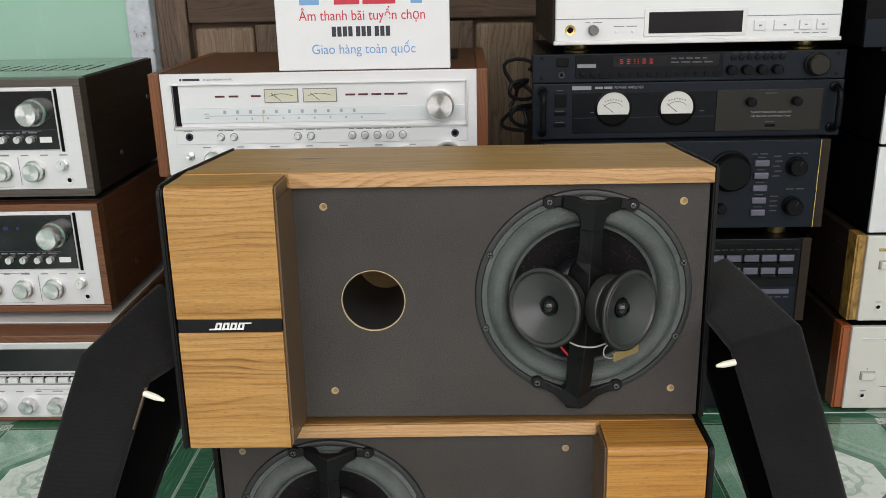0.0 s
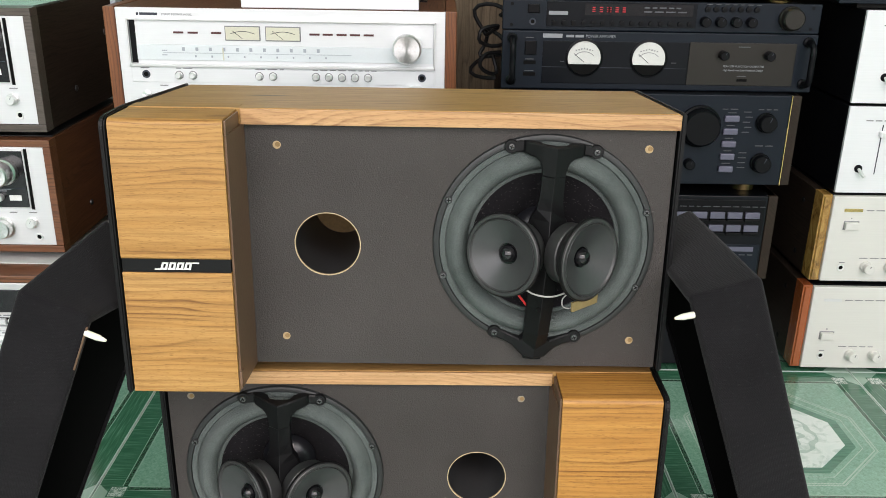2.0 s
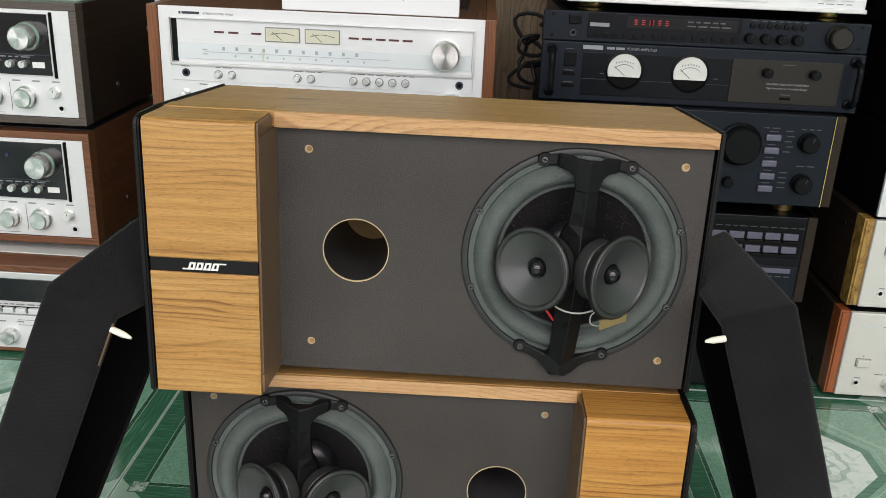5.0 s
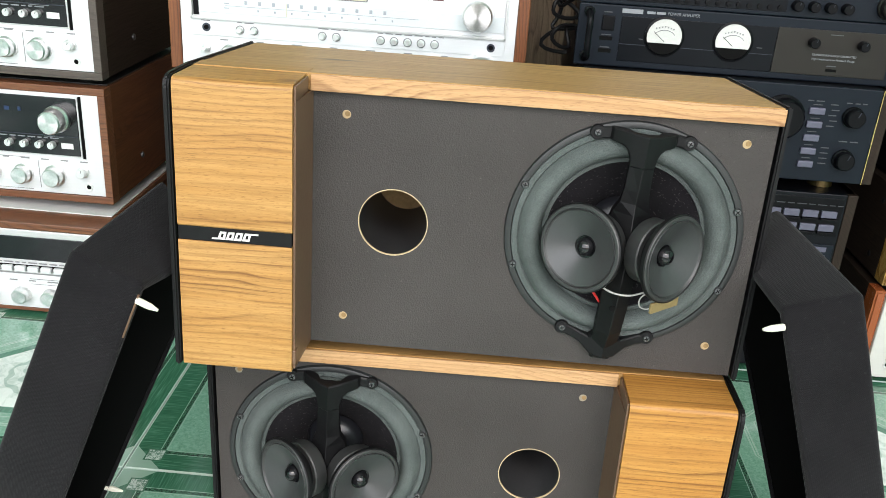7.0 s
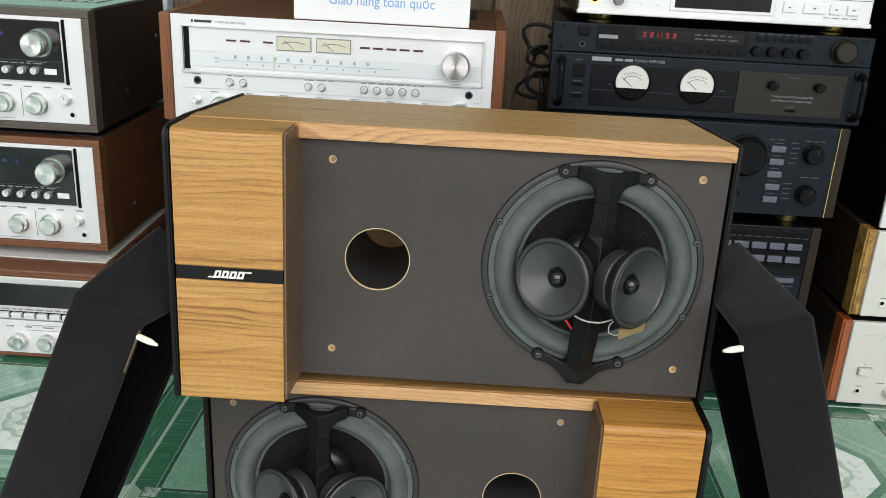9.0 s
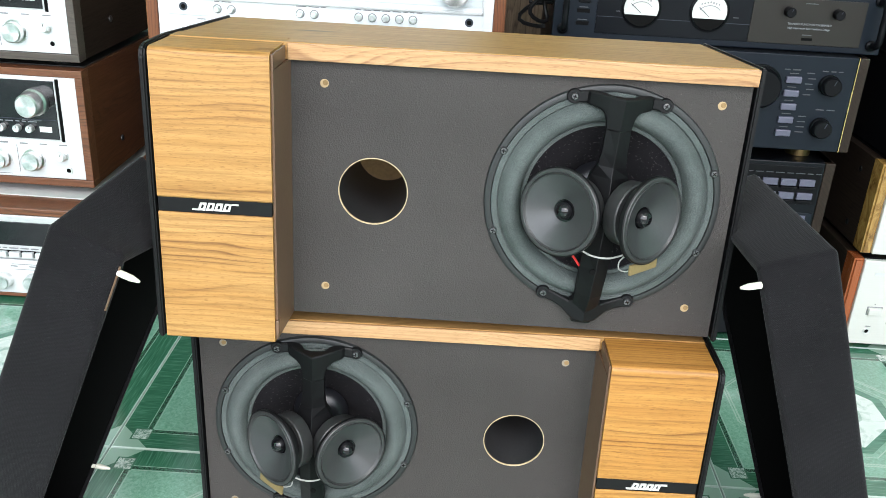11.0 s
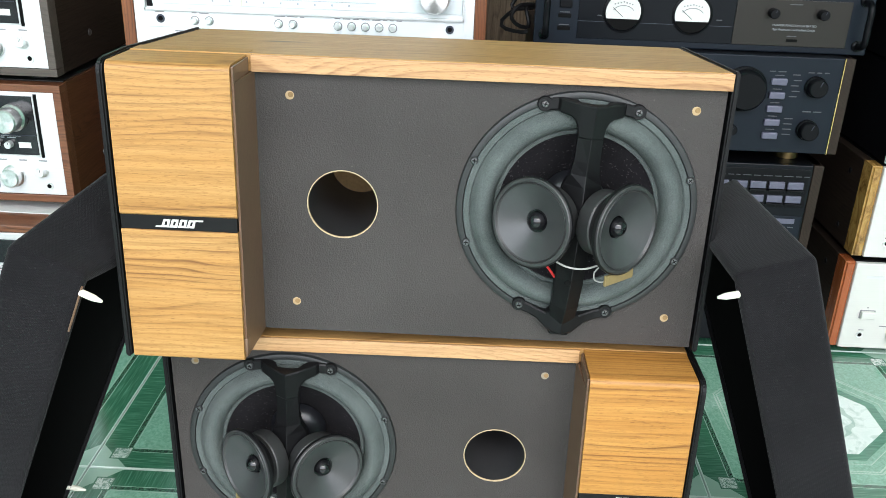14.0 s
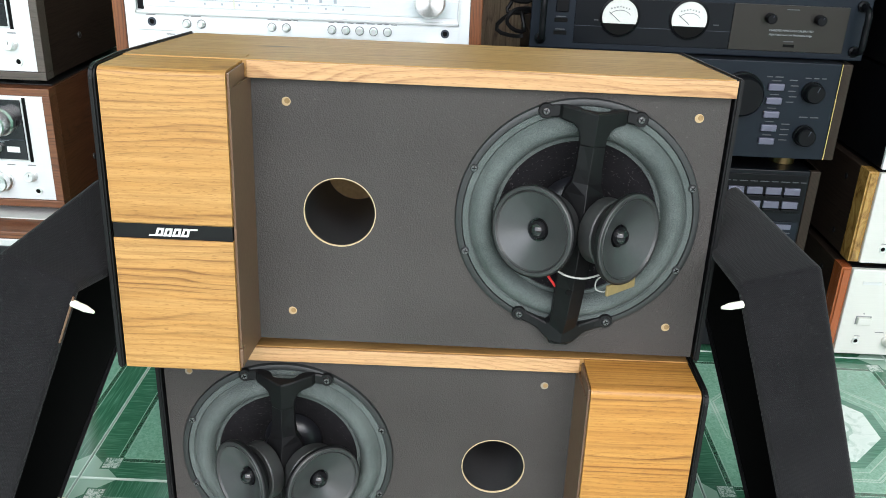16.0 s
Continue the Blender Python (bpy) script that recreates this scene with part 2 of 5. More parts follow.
OAK = wood("oak_veneer", (0.470, 0.264, 0.086), (0.41, 0.210, 0.058), (0.135, 0.054, 0.013), bend=4.5, rings=130, rough=0.44, spec=0.4)
OAK_STRAIGHT = wood("straight_oak_veneer", (0.490, 0.252, 0.062), (0.415, 0.192, 0.042), (0.140, 0.050, 0.010), bend=1.6, rings=150, lines=0.9, seed=4.0, rough=0.44, spec=0.4)
OAK_TOP = wood("oak_top_veneer", (0.450, 0.268, 0.100), (0.390, 0.212, 0.070), (0.175, 0.086, 0.026), bend=2.5, rings=110, lines=0.85, stains=True, rough=0.48, spec=0.3)
OAK_EDGE = wood("oak_edge", (0.56, 0.345, 0.172), (0.49, 0.275, 0.122), (0.22, 0.100, 0.040), bend=7.0, rings=170, lines=1.0)
WALNUT = wood("walnut", (0.17, 0.062, 0.026), (0.12, 0.042, 0.018), (0.05, 0.018, 0.009), 1, 0.42, spec=0.3)
WALNUT_FRONT = wood("walnut_edge", (0.24, 0.095, 0.042), (0.17, 0.062, 0.028), (0.07, 0.028, 0.014), 0)
WALNUT_UP = wood("walnut_cheek", (0.26, 0.088, 0.028), (0.19, 0.06, 0.02), (0.08, 0.026, 0.01), 2)
DARK_WOOD = wood("dark_vinyl", (0.034, 0.023, 0.016), (0.026, 0.017, 0.012), (0.011, 0.008, 0.006), 1, 0.5, spec=0.2)
GREY_WOOD = wood("grey_edge", (0.12, 0.095, 0.078), (0.09, 0.07, 0.058), (0.05, 0.04, 0.034), 0)
DOOR_WOOD = wood("weathered_door", (0.20, 0.135, 0.092), (0.13, 0.084, 0.056), (0.045, 0.029, 0.020), 2, 0.7, rings=80)
DOOR_RAIL = wood("weathered_rail", (0.125, 0.076, 0.048), (0.085, 0.049, 0.031), (0.035, 0.021, 0.014), 0, 0.7, rings=80)
DOOR_PANEL = wood("weathered_panel", (0.34, 0.240, 0.165), (0.24, 0.165, 0.108), (0.10, 0.066, 0.043), 2, 0.75, rings=70)
CHERRY = wood("cherry_cheek", (0.36, 0.10, 0.032), (0.28, 0.072, 0.022), (0.16, 0.04, 0.014), 2, 0.25, 0.4)
BURL = burl_material()
TAPE = plain("brown_tape", (0.13, 0.074, 0.044), 0.4, 0, 0.25, 40, 0.1)
CLOTH, BAFFLE, FOAM = cloth_material(), baffle_material(), foam_material()
BLACK = plain("black_plastic", (0.0055, 0.0055, 0.0060), 0.46, spec=0.22)
SATIN = plain("satin_black", (0.0032, 0.0035, 0.0045), 0.36, spec=0.13)
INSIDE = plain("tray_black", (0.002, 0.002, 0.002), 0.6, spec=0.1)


def cone_material():
    k = Nodes("paper_cone", 0.92, 0, 0.2)
    col = k.ramp(k.noise(size=30, detail=4), [(0.3, (0.0085, 0.0075, 0.0090)), (0.7, (0.0135, 0.0120, 0.0140))])
    k.set("Base Color", k.mix(k.ramp(k.noise(size=430, detail=1), [(0.66, (0, 0, 0)), (0.72, (0.5, 0.5, 0.5))]), col, (0.12, 0.11, 0.11)))
    k.bump(k.noise(size=500, detail=3), 0.5, 0.001)
    return k.m


CONE = cone_material()
TWEETER = plain("tweeter_paper", (0.038, 0.040, 0.0405), 0.34, 0, 0.15, 50, 0.15)
DUST_CAP = plain("dust_cap_film", (0.010, 0.0105, 0.013), 0.32, 0, 0.1, 40, 0.1)
RIM_METAL = plain("pressed_rim", (0.0155, 0.0175, 0.0175), 0.5, 0, 0.2, 60, 0.2)
RUBBER = plain("rubber_ring", (0.030, 0.031, 0.031), 0.42)
DOME = plain("glossy_dome", (0.006, 0.006, 0.007), 0.06, 0, 0.05, 40, 0)
STEEL = plain("dark_steel", (0.17, 0.17, 0.175), 0.32, 0.9)
CHROME = plain("bright_metal", (0.82, 0.82, 0.81), 0.3, 0.6, 0.05)


def turned_metal():
    """Metal turned on a lathe: fine rings that draw the light into a fan."""
    k = Nodes("turned_metal", 0.34, 1.0)
    k.set("Base Color", k.ramp(k.noise(size=300, detail=2), [(0.3, (0.74, 0.74, 0.73)), (0.7, (0.86, 0.86, 0.85))]))
    k.set("Anisotropic", 0.75)
    n = k.t.nodes.new("ShaderNodeTangent")
    n.direction_type, n.axis = "RADIAL", "Y"
    k.t.links.new(n.outputs[0], k.b.inputs["Tangent"])
    return k.m


TURNED = turned_metal()
SILVER = brushed("silver_face", (0.76, 0.77, 0.785), 0.40, 0.15)
SILVER_DULL = brushed("dull_silver", (0.70, 0.70, 0.70), 0.4, 0.4)
WHITE_FACE = brushed("champagne_face", (0.68, 0.67, 0.63), 0.42, 0.1)
PALE_DIAL = plain("pale_dial", (0.70, 0.74, 0.76), 0.3, 0.1, 0.05)
NAVY = plain("charcoal_face", (0.0080, 0.0118, 0.0178), 0.40, 0.0, 0.12, 50, 0.05, 0.16)
NAVY_DEEP = plain("charcoal_inset", (0.0034, 0.0046, 0.0068), 0.32, 0.0, spec=0.16)
BRONZE_PANEL = brushed("bronze_panel", (0.0185, 0.0160, 0.0130), 0.34, 0.4)
LILAC = plain("lilac_button", (0.11, 0.11, 0.155), 0.4, 0.2)
GOLD = plain("brass", (0.62, 0.45, 0.18), 0.25, 1.0)
BRASS_DULL = plain("dull_brass", (0.20, 0.145, 0.065), 0.4, 1.0)
COPPER = plain("copper_foot", (0.55, 0.25, 0.14), 0.3, 0.9)
PANEL = glass_panel()
METER = plain("meter_paper", (0.62, 0.60, 0.48), 0.5)
METER_WHITE = plain("meter_white", (0.60, 0.60, 0.57), 0.5)
WHITE = plain("white_card", (0.80, 0.80, 0.82), 0.55, 0, 0.03)
PEG = plain("ivory_plastic", (0.72, 0.70, 0.60), 0.4)
INK = plain("dark_ink", (0.03, 0.035, 0.05), 0.6)
INK_GREY = plain("grey_ink", (0.22, 0.22, 0.23), 0.6)
INK_PALE = plain("pale_ink", (0.24, 0.25, 0.27), 0.5)
INK_FAINT = plain("faint_ink", (0.065, 0.068, 0.075), 0.5)
INK_WINE = plain("wine_ink", (0.085, 0.022, 0.022), 0.4)
INK_SCALE = plain("scale_ink", (0.36, 0.39, 0.43), 0.5)
INK_RED = plain("red_ink", (0.62, 0.04, 0.07), 0.6)
INK_BLUE = plain("blue_ink", (0.18, 0.38, 0.66), 0.6)
DIAL_BLUE = plain("dial_blue", (0.015, 0.035, 0.10), 0.4)
LOGO_WHITE = plain("logo_white", (0.78, 0.78, 0.76), 0.4)
RED_LED = plain("red_digits", (0.42, 0.008, 0.018), 0.4)
WIRE_RED = plain("red_wire", (0.55, 0.03, 0.03), 0.4)
WIRE_GREY = plain("grey_wire", (0.35, 0.35, 0.33), 0.4)
MASKING = plain("old_tape", (0.17, 0.125, 0.05), 0.6, 0, 0.3, 60, 0.3)
CARD_TUBE = plain("card_tube", (0.52, 0.40, 0.24), 0.8)
TUBE_IN = plain("tube_black", (0.026, 0.026, 0.027), 0.45, 0, 0.4, 50, 0.2)
OLD_CHIP = plain("old_chipboard", (0.26, 0.165, 0.07), 0.9, 0, 0.4, 60, 0.4)
HOLE_WOOD = plain("bare_wood", (0.42, 0.30, 0.16), 0.75)
HOLE_DIRTY = plain("dirty_wood", (0.26, 0.22, 0.16), 0.8, 0, 0.3)
FOAM_WHITE = plain("white_foam", (0.66, 0.66, 0.64), 0.8, 0, 0.12, 60, 0.5)
PLASTER, FLAKES, TILE = plaster_material(), flaking_paint(), tile_material()
GROUT = plain("grout", (0.30, 0.36, 0.31), 0.85)
CEILING = plain("ceiling_paint", (0.72, 0.74, 0.72), 0.8, 0, 0.05, 6)
GROUND = plain("street_concrete", (0.34, 0.33, 0.31), 0.9, 0, 0.2, 4)


# ---- building helpers ----
def part(name, bm, mat, parent=None, label="", smooth=False):
    me = bpy.data.meshes.new(name)
    bm.to_mesh(me)
    bm.free()
    me.materials.append(mat)
    if smooth:
        me.shade_smooth()
        me.set_sharp_from_angle(angle=radians(38))
    ob = new(name, me)
    if parent is not None:
        ob.parent = parent
    return tagged(ob, label)


def thing(name, label, category, m, group=""):
    ob = new(name)
    ob.empty_display_size = 0.05
    ob.matrix_basis = m
    return tagged(ob, label, category, group)


def box(x0, x1, y0, y1, z0, z1, bevel=0.0, bm=None, seg=2):
    bm = bm or bmesh.new()
    r = bmesh.ops.create_cube(bm, size=1.0)
    for v in r["verts"]:
        v.co = Vector(((x0 + x1) / 2 + v.co.x * (x1 - x0), (y0 + y1) / 2 + v.co.y * (y1 - y0), (z0 + z1) / 2 + v.co.z * (z1 - z0)))
    if bevel:
        edges = list({e for v in r["verts"] for e in v.link_edges})
        bmesh.ops.bevel(bm, geom=edges, offset=bevel, segments=seg, affect="EDGES", profile=0.5)
    return bm


def lathe(profile, x, z, seg=40, bm=None, close=False):
    """Turns (radius, y) pairs round an axis along y through x, z."""
    bm = bm or bmesh.new()
    rings = []
    for r, y in profile:
        if r < 1e-6:
            rings.append([bm.verts.new((x, y, z))])
        else:
            rings.append([bm.verts.new((x + r * math.cos(a), y, z + r * math.sin(a))) for a in (2 * math.pi * k / seg for k in range(seg))])
    pairs = list(zip(rings, rings[1:])) + ([(rings[-1], rings[0])] if close else [])
    for a, b in pairs:
        for k in range(seg):
            q = [a[k % len(a)], a[(k + 1) % len(a)], b[(k + 1) % len(b)], b[k % len(b)]]
            q = list(dict.fromkeys(q))
            if len(q) > 2:
                bm.faces.new(q)
    bmesh.ops.recalc_face_normals(bm, faces=bm.faces)
    return bm


def prism(outline, y0, y1, bm=None):
    """Pulls an outline of (x, z) pairs from y0 to y1."""
    bm = bm or bmesh.new()
    a = [bm.verts.new((x, y0, z)) for x, z in outline]
    b = [bm.verts.new((x, y1, z)) for x, z in outline]
    n = len(outline)
    bm.faces.new(a)
    bm.faces.new(b[::-1])
    for k in range(n):
        bm.faces.new((a[k], b[k], b[(k + 1) % n], a[(k + 1) % n]))
    bmesh.ops.recalc_face_normals(bm, faces=bm.faces)
    return bm


def solid(corners, faces, bm=None):
    bm = bm or bmesh.new()
    vs = [bm.verts.new(c) for c in corners]
    for f in faces:
        bm.faces.new([vs[i] for i in f])
    bmesh.ops.recalc_face_normals(bm, faces=bm.faces)
    return bm


def ring_plate(x0, x1, z0, z1, holes, y0, y1, seg=48):
    """A board in the x-z plane, y0 in front and y1 behind, with round holes (x, z, r) through it."""
    holes = sorted(holes)
    cuts = [x0] + [(a[0] + a[2] + b[0] - b[2]) / 2 for a, b in zip(holes, holes[1:])] + [x1]
    bm = bmesh.new()
    for (hx, hz, r), a, b in zip(holes, cuts, cuts[1:]):
        inner, outer = [], []
        for k in range(seg):
            t = 2 * math.pi * (k + 0.5) / seg
            c, s = math.cos(t), math.sin(t)
            f = min(((b - hx) if c > 0 else (a - hx)) / c if abs(c) > 1e-9 else 9, ((z1 - hz) if s > 0 else (z0 - hz)) / s if abs(s) > 1e-9 else 9)
            inner.append((hx + r * c, hz + r * s))
            outer.append((hx + f * c, hz + f * s))
        for cx, cz in ((a, z0), (b, z0), (b, z1), (a, z1)):
            k = min(range(seg), key=lambda i: (outer[i][0] - cx) ** 2 + (outer[i][1] - cz) ** 2)
            outer[k] = (cx, cz)
        rows = [[bm.verts.new((px, y, pz)) for px, pz in ring] for ring, y in ((outer, y0), (inner, y0), (inner, y1), (outer, y1))]
        for p, q in zip(rows, rows[1:] + rows[:1]):
            for k in range(seg):
                bm.faces.new((p[k], p[(k + 1) % seg], q[(k + 1) % seg], q[k]))
    bmesh.ops.recalc_face_normals(bm, faces=bm.faces)
    return bm


def tube(points, r, bm=None, seg=8):
    """A round cord through the points."""
    bm = bm or bmesh.new()
    pts = [Vector(p) for p in points]
    last, up = None, Vector((0.3, 0.2, 0.93)).normalized()
    for k, p in enumerate(pts):
        d = (pts[min(k + 1, len(pts) - 1)] - pts[max(k - 1, 0)]).normalized()
        u = (up - d * up.dot(d)).normalized()
        v = d.cross(u)
        up = u
        ring = [bm.verts.new(p + (u * math.cos(a) + v * math.sin(a)) * r) for a in (2 * math.pi * i / seg for i in range(seg))]
        if last:
            for i in range(seg):
                bm.faces.new((last[i], last[(i + 1) % seg], ring[(i + 1) % seg], ring[i]))
        else:
            bm.faces.new(ring[::-1])
        last = ring
    bm.faces.new(last)
    bmesh.ops.recalc_face_normals(bm, faces=bm.faces)
    return bm


def smooth_path(pts, steps=6):
    """More points along a rounded line through pts."""
    p = [Vector(q) for q in pts]
    p = [p[0] * 2 - p[1]] + p + [p[-1] * 2 - p[-2]]
    out = []
    for a, b, c, d in zip(p, p[1:], p[2:], p[3:]):
        for k in range(steps):
            t = k / steps
            out.append(0.5 * (2 * b + (c - a) * t + (2 * a - 5 * b + 4 * c - d) * t * t + (3 * b - a - 3 * c + d) * t ** 3))
    return out + [p[-2]]


def moved(bm, m):
    bmesh.ops.transform(bm, matrix=m, verts=bm.verts)
    return bm


def words(name, text, size, x, y, z, mat, parent, align="LEFT", wide=1.0):
    """Flat lettering that faces the front (-y)."""
    cu = bpy.data.curves.new(name, "FONT")
    cu.body, cu.size, cu.align_x, cu.extrude = text, size, align, 0.0002
    tmp = bpy.data.objects.new(name, cu)
    scene.collection.objects.link(tmp)
    bpy.context.view_layer.update()
    me = bpy.data.meshes.new_from_object(tmp.evaluated_get(bpy.context.evaluated_depsgraph_get()))
    bpy.data.objects.remove(tmp)
    me.transform(Matrix.Translation((x, y, z)) @ pose(0, 0, 0, 90) @ Matrix.Diagonal((wide, 1, 1, 1)))
    me.materials.clear()
    me.materials.append(mat)
    ob = new(name, me)
    ob.parent = parent
    return ob


def bars(name, rows, y, mat, parent, thick=0.0006):
    """Plain printed bars (x, z, width, height) just proud of the face at y."""
    bm = bmesh.new()
    for x, z, w, h in rows:
        box(x, x + w, y - thick, y + 0.0004, z - h / 2, z + h / 2, bm=bm)
    return tagged(part(name, bm, mat, parent), kind="stuff")


def row_bars(x0, x1, z, h, seed, word=(0.006, 0.016), gap=0.004):
    """Bars of uneven length that stand for a line of small print."""
    rng, out, x = random.Random(seed), [], x0
    while x < x1 - word[0]:
        w = min(rng.uniform(*word), x1 - x)
        out.append((x, z, w, h))
        x += w + gap
    return out


def knob(name, x, z, r, depth, y, parent, mat=None, label="", skirt=0.0, turn=20.0):
    """A turned knob on the face at y, with a chamfered cap and a pointer line."""
    prof = [(0, y - depth), (r * 0.86, y - depth), (r * 0.97, y - depth + r * 0.12), (r, y - depth * 0.55), (r, y - depth * 0.12), (r * 1.02, y + 0.001), (0, y + 0.001)]
    if skirt:
        prof = prof[:4] + [(r, y - depth * 0.35), (skirt, y - depth * 0.25), (skirt, y + 0.001), (0, y + 0.001)]
    ob = part(name, lathe(prof, x, z, 32), mat or SILVER_DULL, parent, label, True)
    if mat is TURNED or r > 0.016:
        return ob
    p = prism([(-r * 0.05, r * 0.25), (r * 0.05, r * 0.25), (r * 0.05, r * 0.8), (-r * 0.05, r * 0.8)], -depth - 0.0005, -depth + 0.0005)
    moved(p, Matrix.Translation((x, y, z)) @ pose(0, 0, 0, 0, turn, 0))
    part("pointer", p, INK, ob)
    return ob


def socket(x, z, r, y, parent, ring=CHROME):
    ob = part("jack", lathe([(r * 0.55, y + 0.004), (r * 0.6, y - 0.0015), (r, y - 0.0018), (r * 1.05, y + 0.0005)], x, z, 24), ring, parent, "", True)
    part("jack_hole", lathe([(0, y - 0.0004), (r * 0.62, y - 0.0004)], x, z, 20), INSIDE, ob)
    return ob


# ---- the place ----
T0, JX, JY = 0.394, -0.307, 0.162          # tile size and one joint crossing

ground = part("ground", box(-400, 400, -400, 400, -0.40, -0.20), GROUND)
tagged(ground, "grey street concrete outside the shop", "ground", kind="structure")
floor = part("floor", box(-3.2, 3.2, -2.6, 1.25, -0.2, -0.0085), GROUT)
tagged(floor, "glazed green patterned floor tiles with pale joints", "floor", kind="structure")

wall = part("wall_north", box(-3.2, -0.556, 1.05, 1.25, -0.0085, 3.0), PLASTER)
tagged(wall, "mint green painted plaster wall, scuffed", "wall", kind="structure")
wall = part("wall_north_east", box(1.25, 3.2, 1.05, 1.25, -0.0085, 3.0), PLASTER)
tagged(wall, "mint green painted plaster wall", "wall", kind="structure")
wall = part("wall_north_lintel", box(-0.556, 1.25, 1.05, 1.25, 2.1, 3.0), PLASTER)
tagged(wall, "mint green plaster over the door", "wall", kind="structure")
for name, x in (("wall_west", -3.2), ("wall_east", 3.0)):
    w = part(name, box(x, x + 0.2, -2.6, 1.05, -0.0085, 3.0), PLASTER)
    tagged(w, "mint green painted plaster side wall", "wall", kind="structure")
ceil = part("ceiling", box(-3.2, 3.2, -2.6, 1.25, 3.0, 3.15), CEILING)
tagged(ceil, "plain white painted ceiling", "ceiling", kind="structure")
post = part("trim", box(-0.556, -0.506, 1.03, 1.25, -0.0085, 2.1, 0.004), FLAKES)
tagged(post, "door post with flaking white paint", "trim", kind="structure")

door = thing("door_1", "weathered dark brown wooden panelled door, closed", "door", pose(-0.504, 1.06, -0.008))
tagged(door, kind="structure")
part("slab", box(0, 1.75, 0.03, 0.06, 0, 2.1), DOOR_RAIL, door)
for x0, x1 in ((0.0, 0.064), (0.40, 0.47), (0.80, 0.87), (1.22, 1.29), (1.66, 1.75)):
    part("stile", box(x0, x1, 0, 0.04, 0, 2.1, 0.003), DOOR_WOOD, door)
for x0, x1 in ((0.066, 0.398), (0.472, 0.798), (0.872, 1.218), (1.292, 1.658)):
    for z0, z1 in ((0.02, 0.14), (0.657, 0.735), (1.35, 1.43), (1.96, 2.08)):
        part("rail", box(x0, x1, 0.003, 0.04, z0, z1, 0.003), DOOR_RAIL, door)
    for z0, z1 in ((0.145, 0.652), (0.74, 1.345), (1.435, 1.955)):
        mid = (x0 + x1) / 2
        part("mullion", box(mid - 0.028, mid + 0.028, 0.006, 0.04, z0, z1, 0.003), DOOR_WOOD, door)
        for a, b in ((x0 + 0.006, mid - 0.033), (mid + 0.033, x1 - 0.006)):
            part("door_panel", box(a, b, 0.018, 0.04, z0 + 0.005, z1 - 0.005, 0.008), DOOR_PANEL, door)


# ---- loudspeakers ----
W, D = 0.524, 0.205      # loudspeaker: width, depth behind the baffle
BLOCK, PROUD, CAP = 0.1062, 0.062, 0.0056


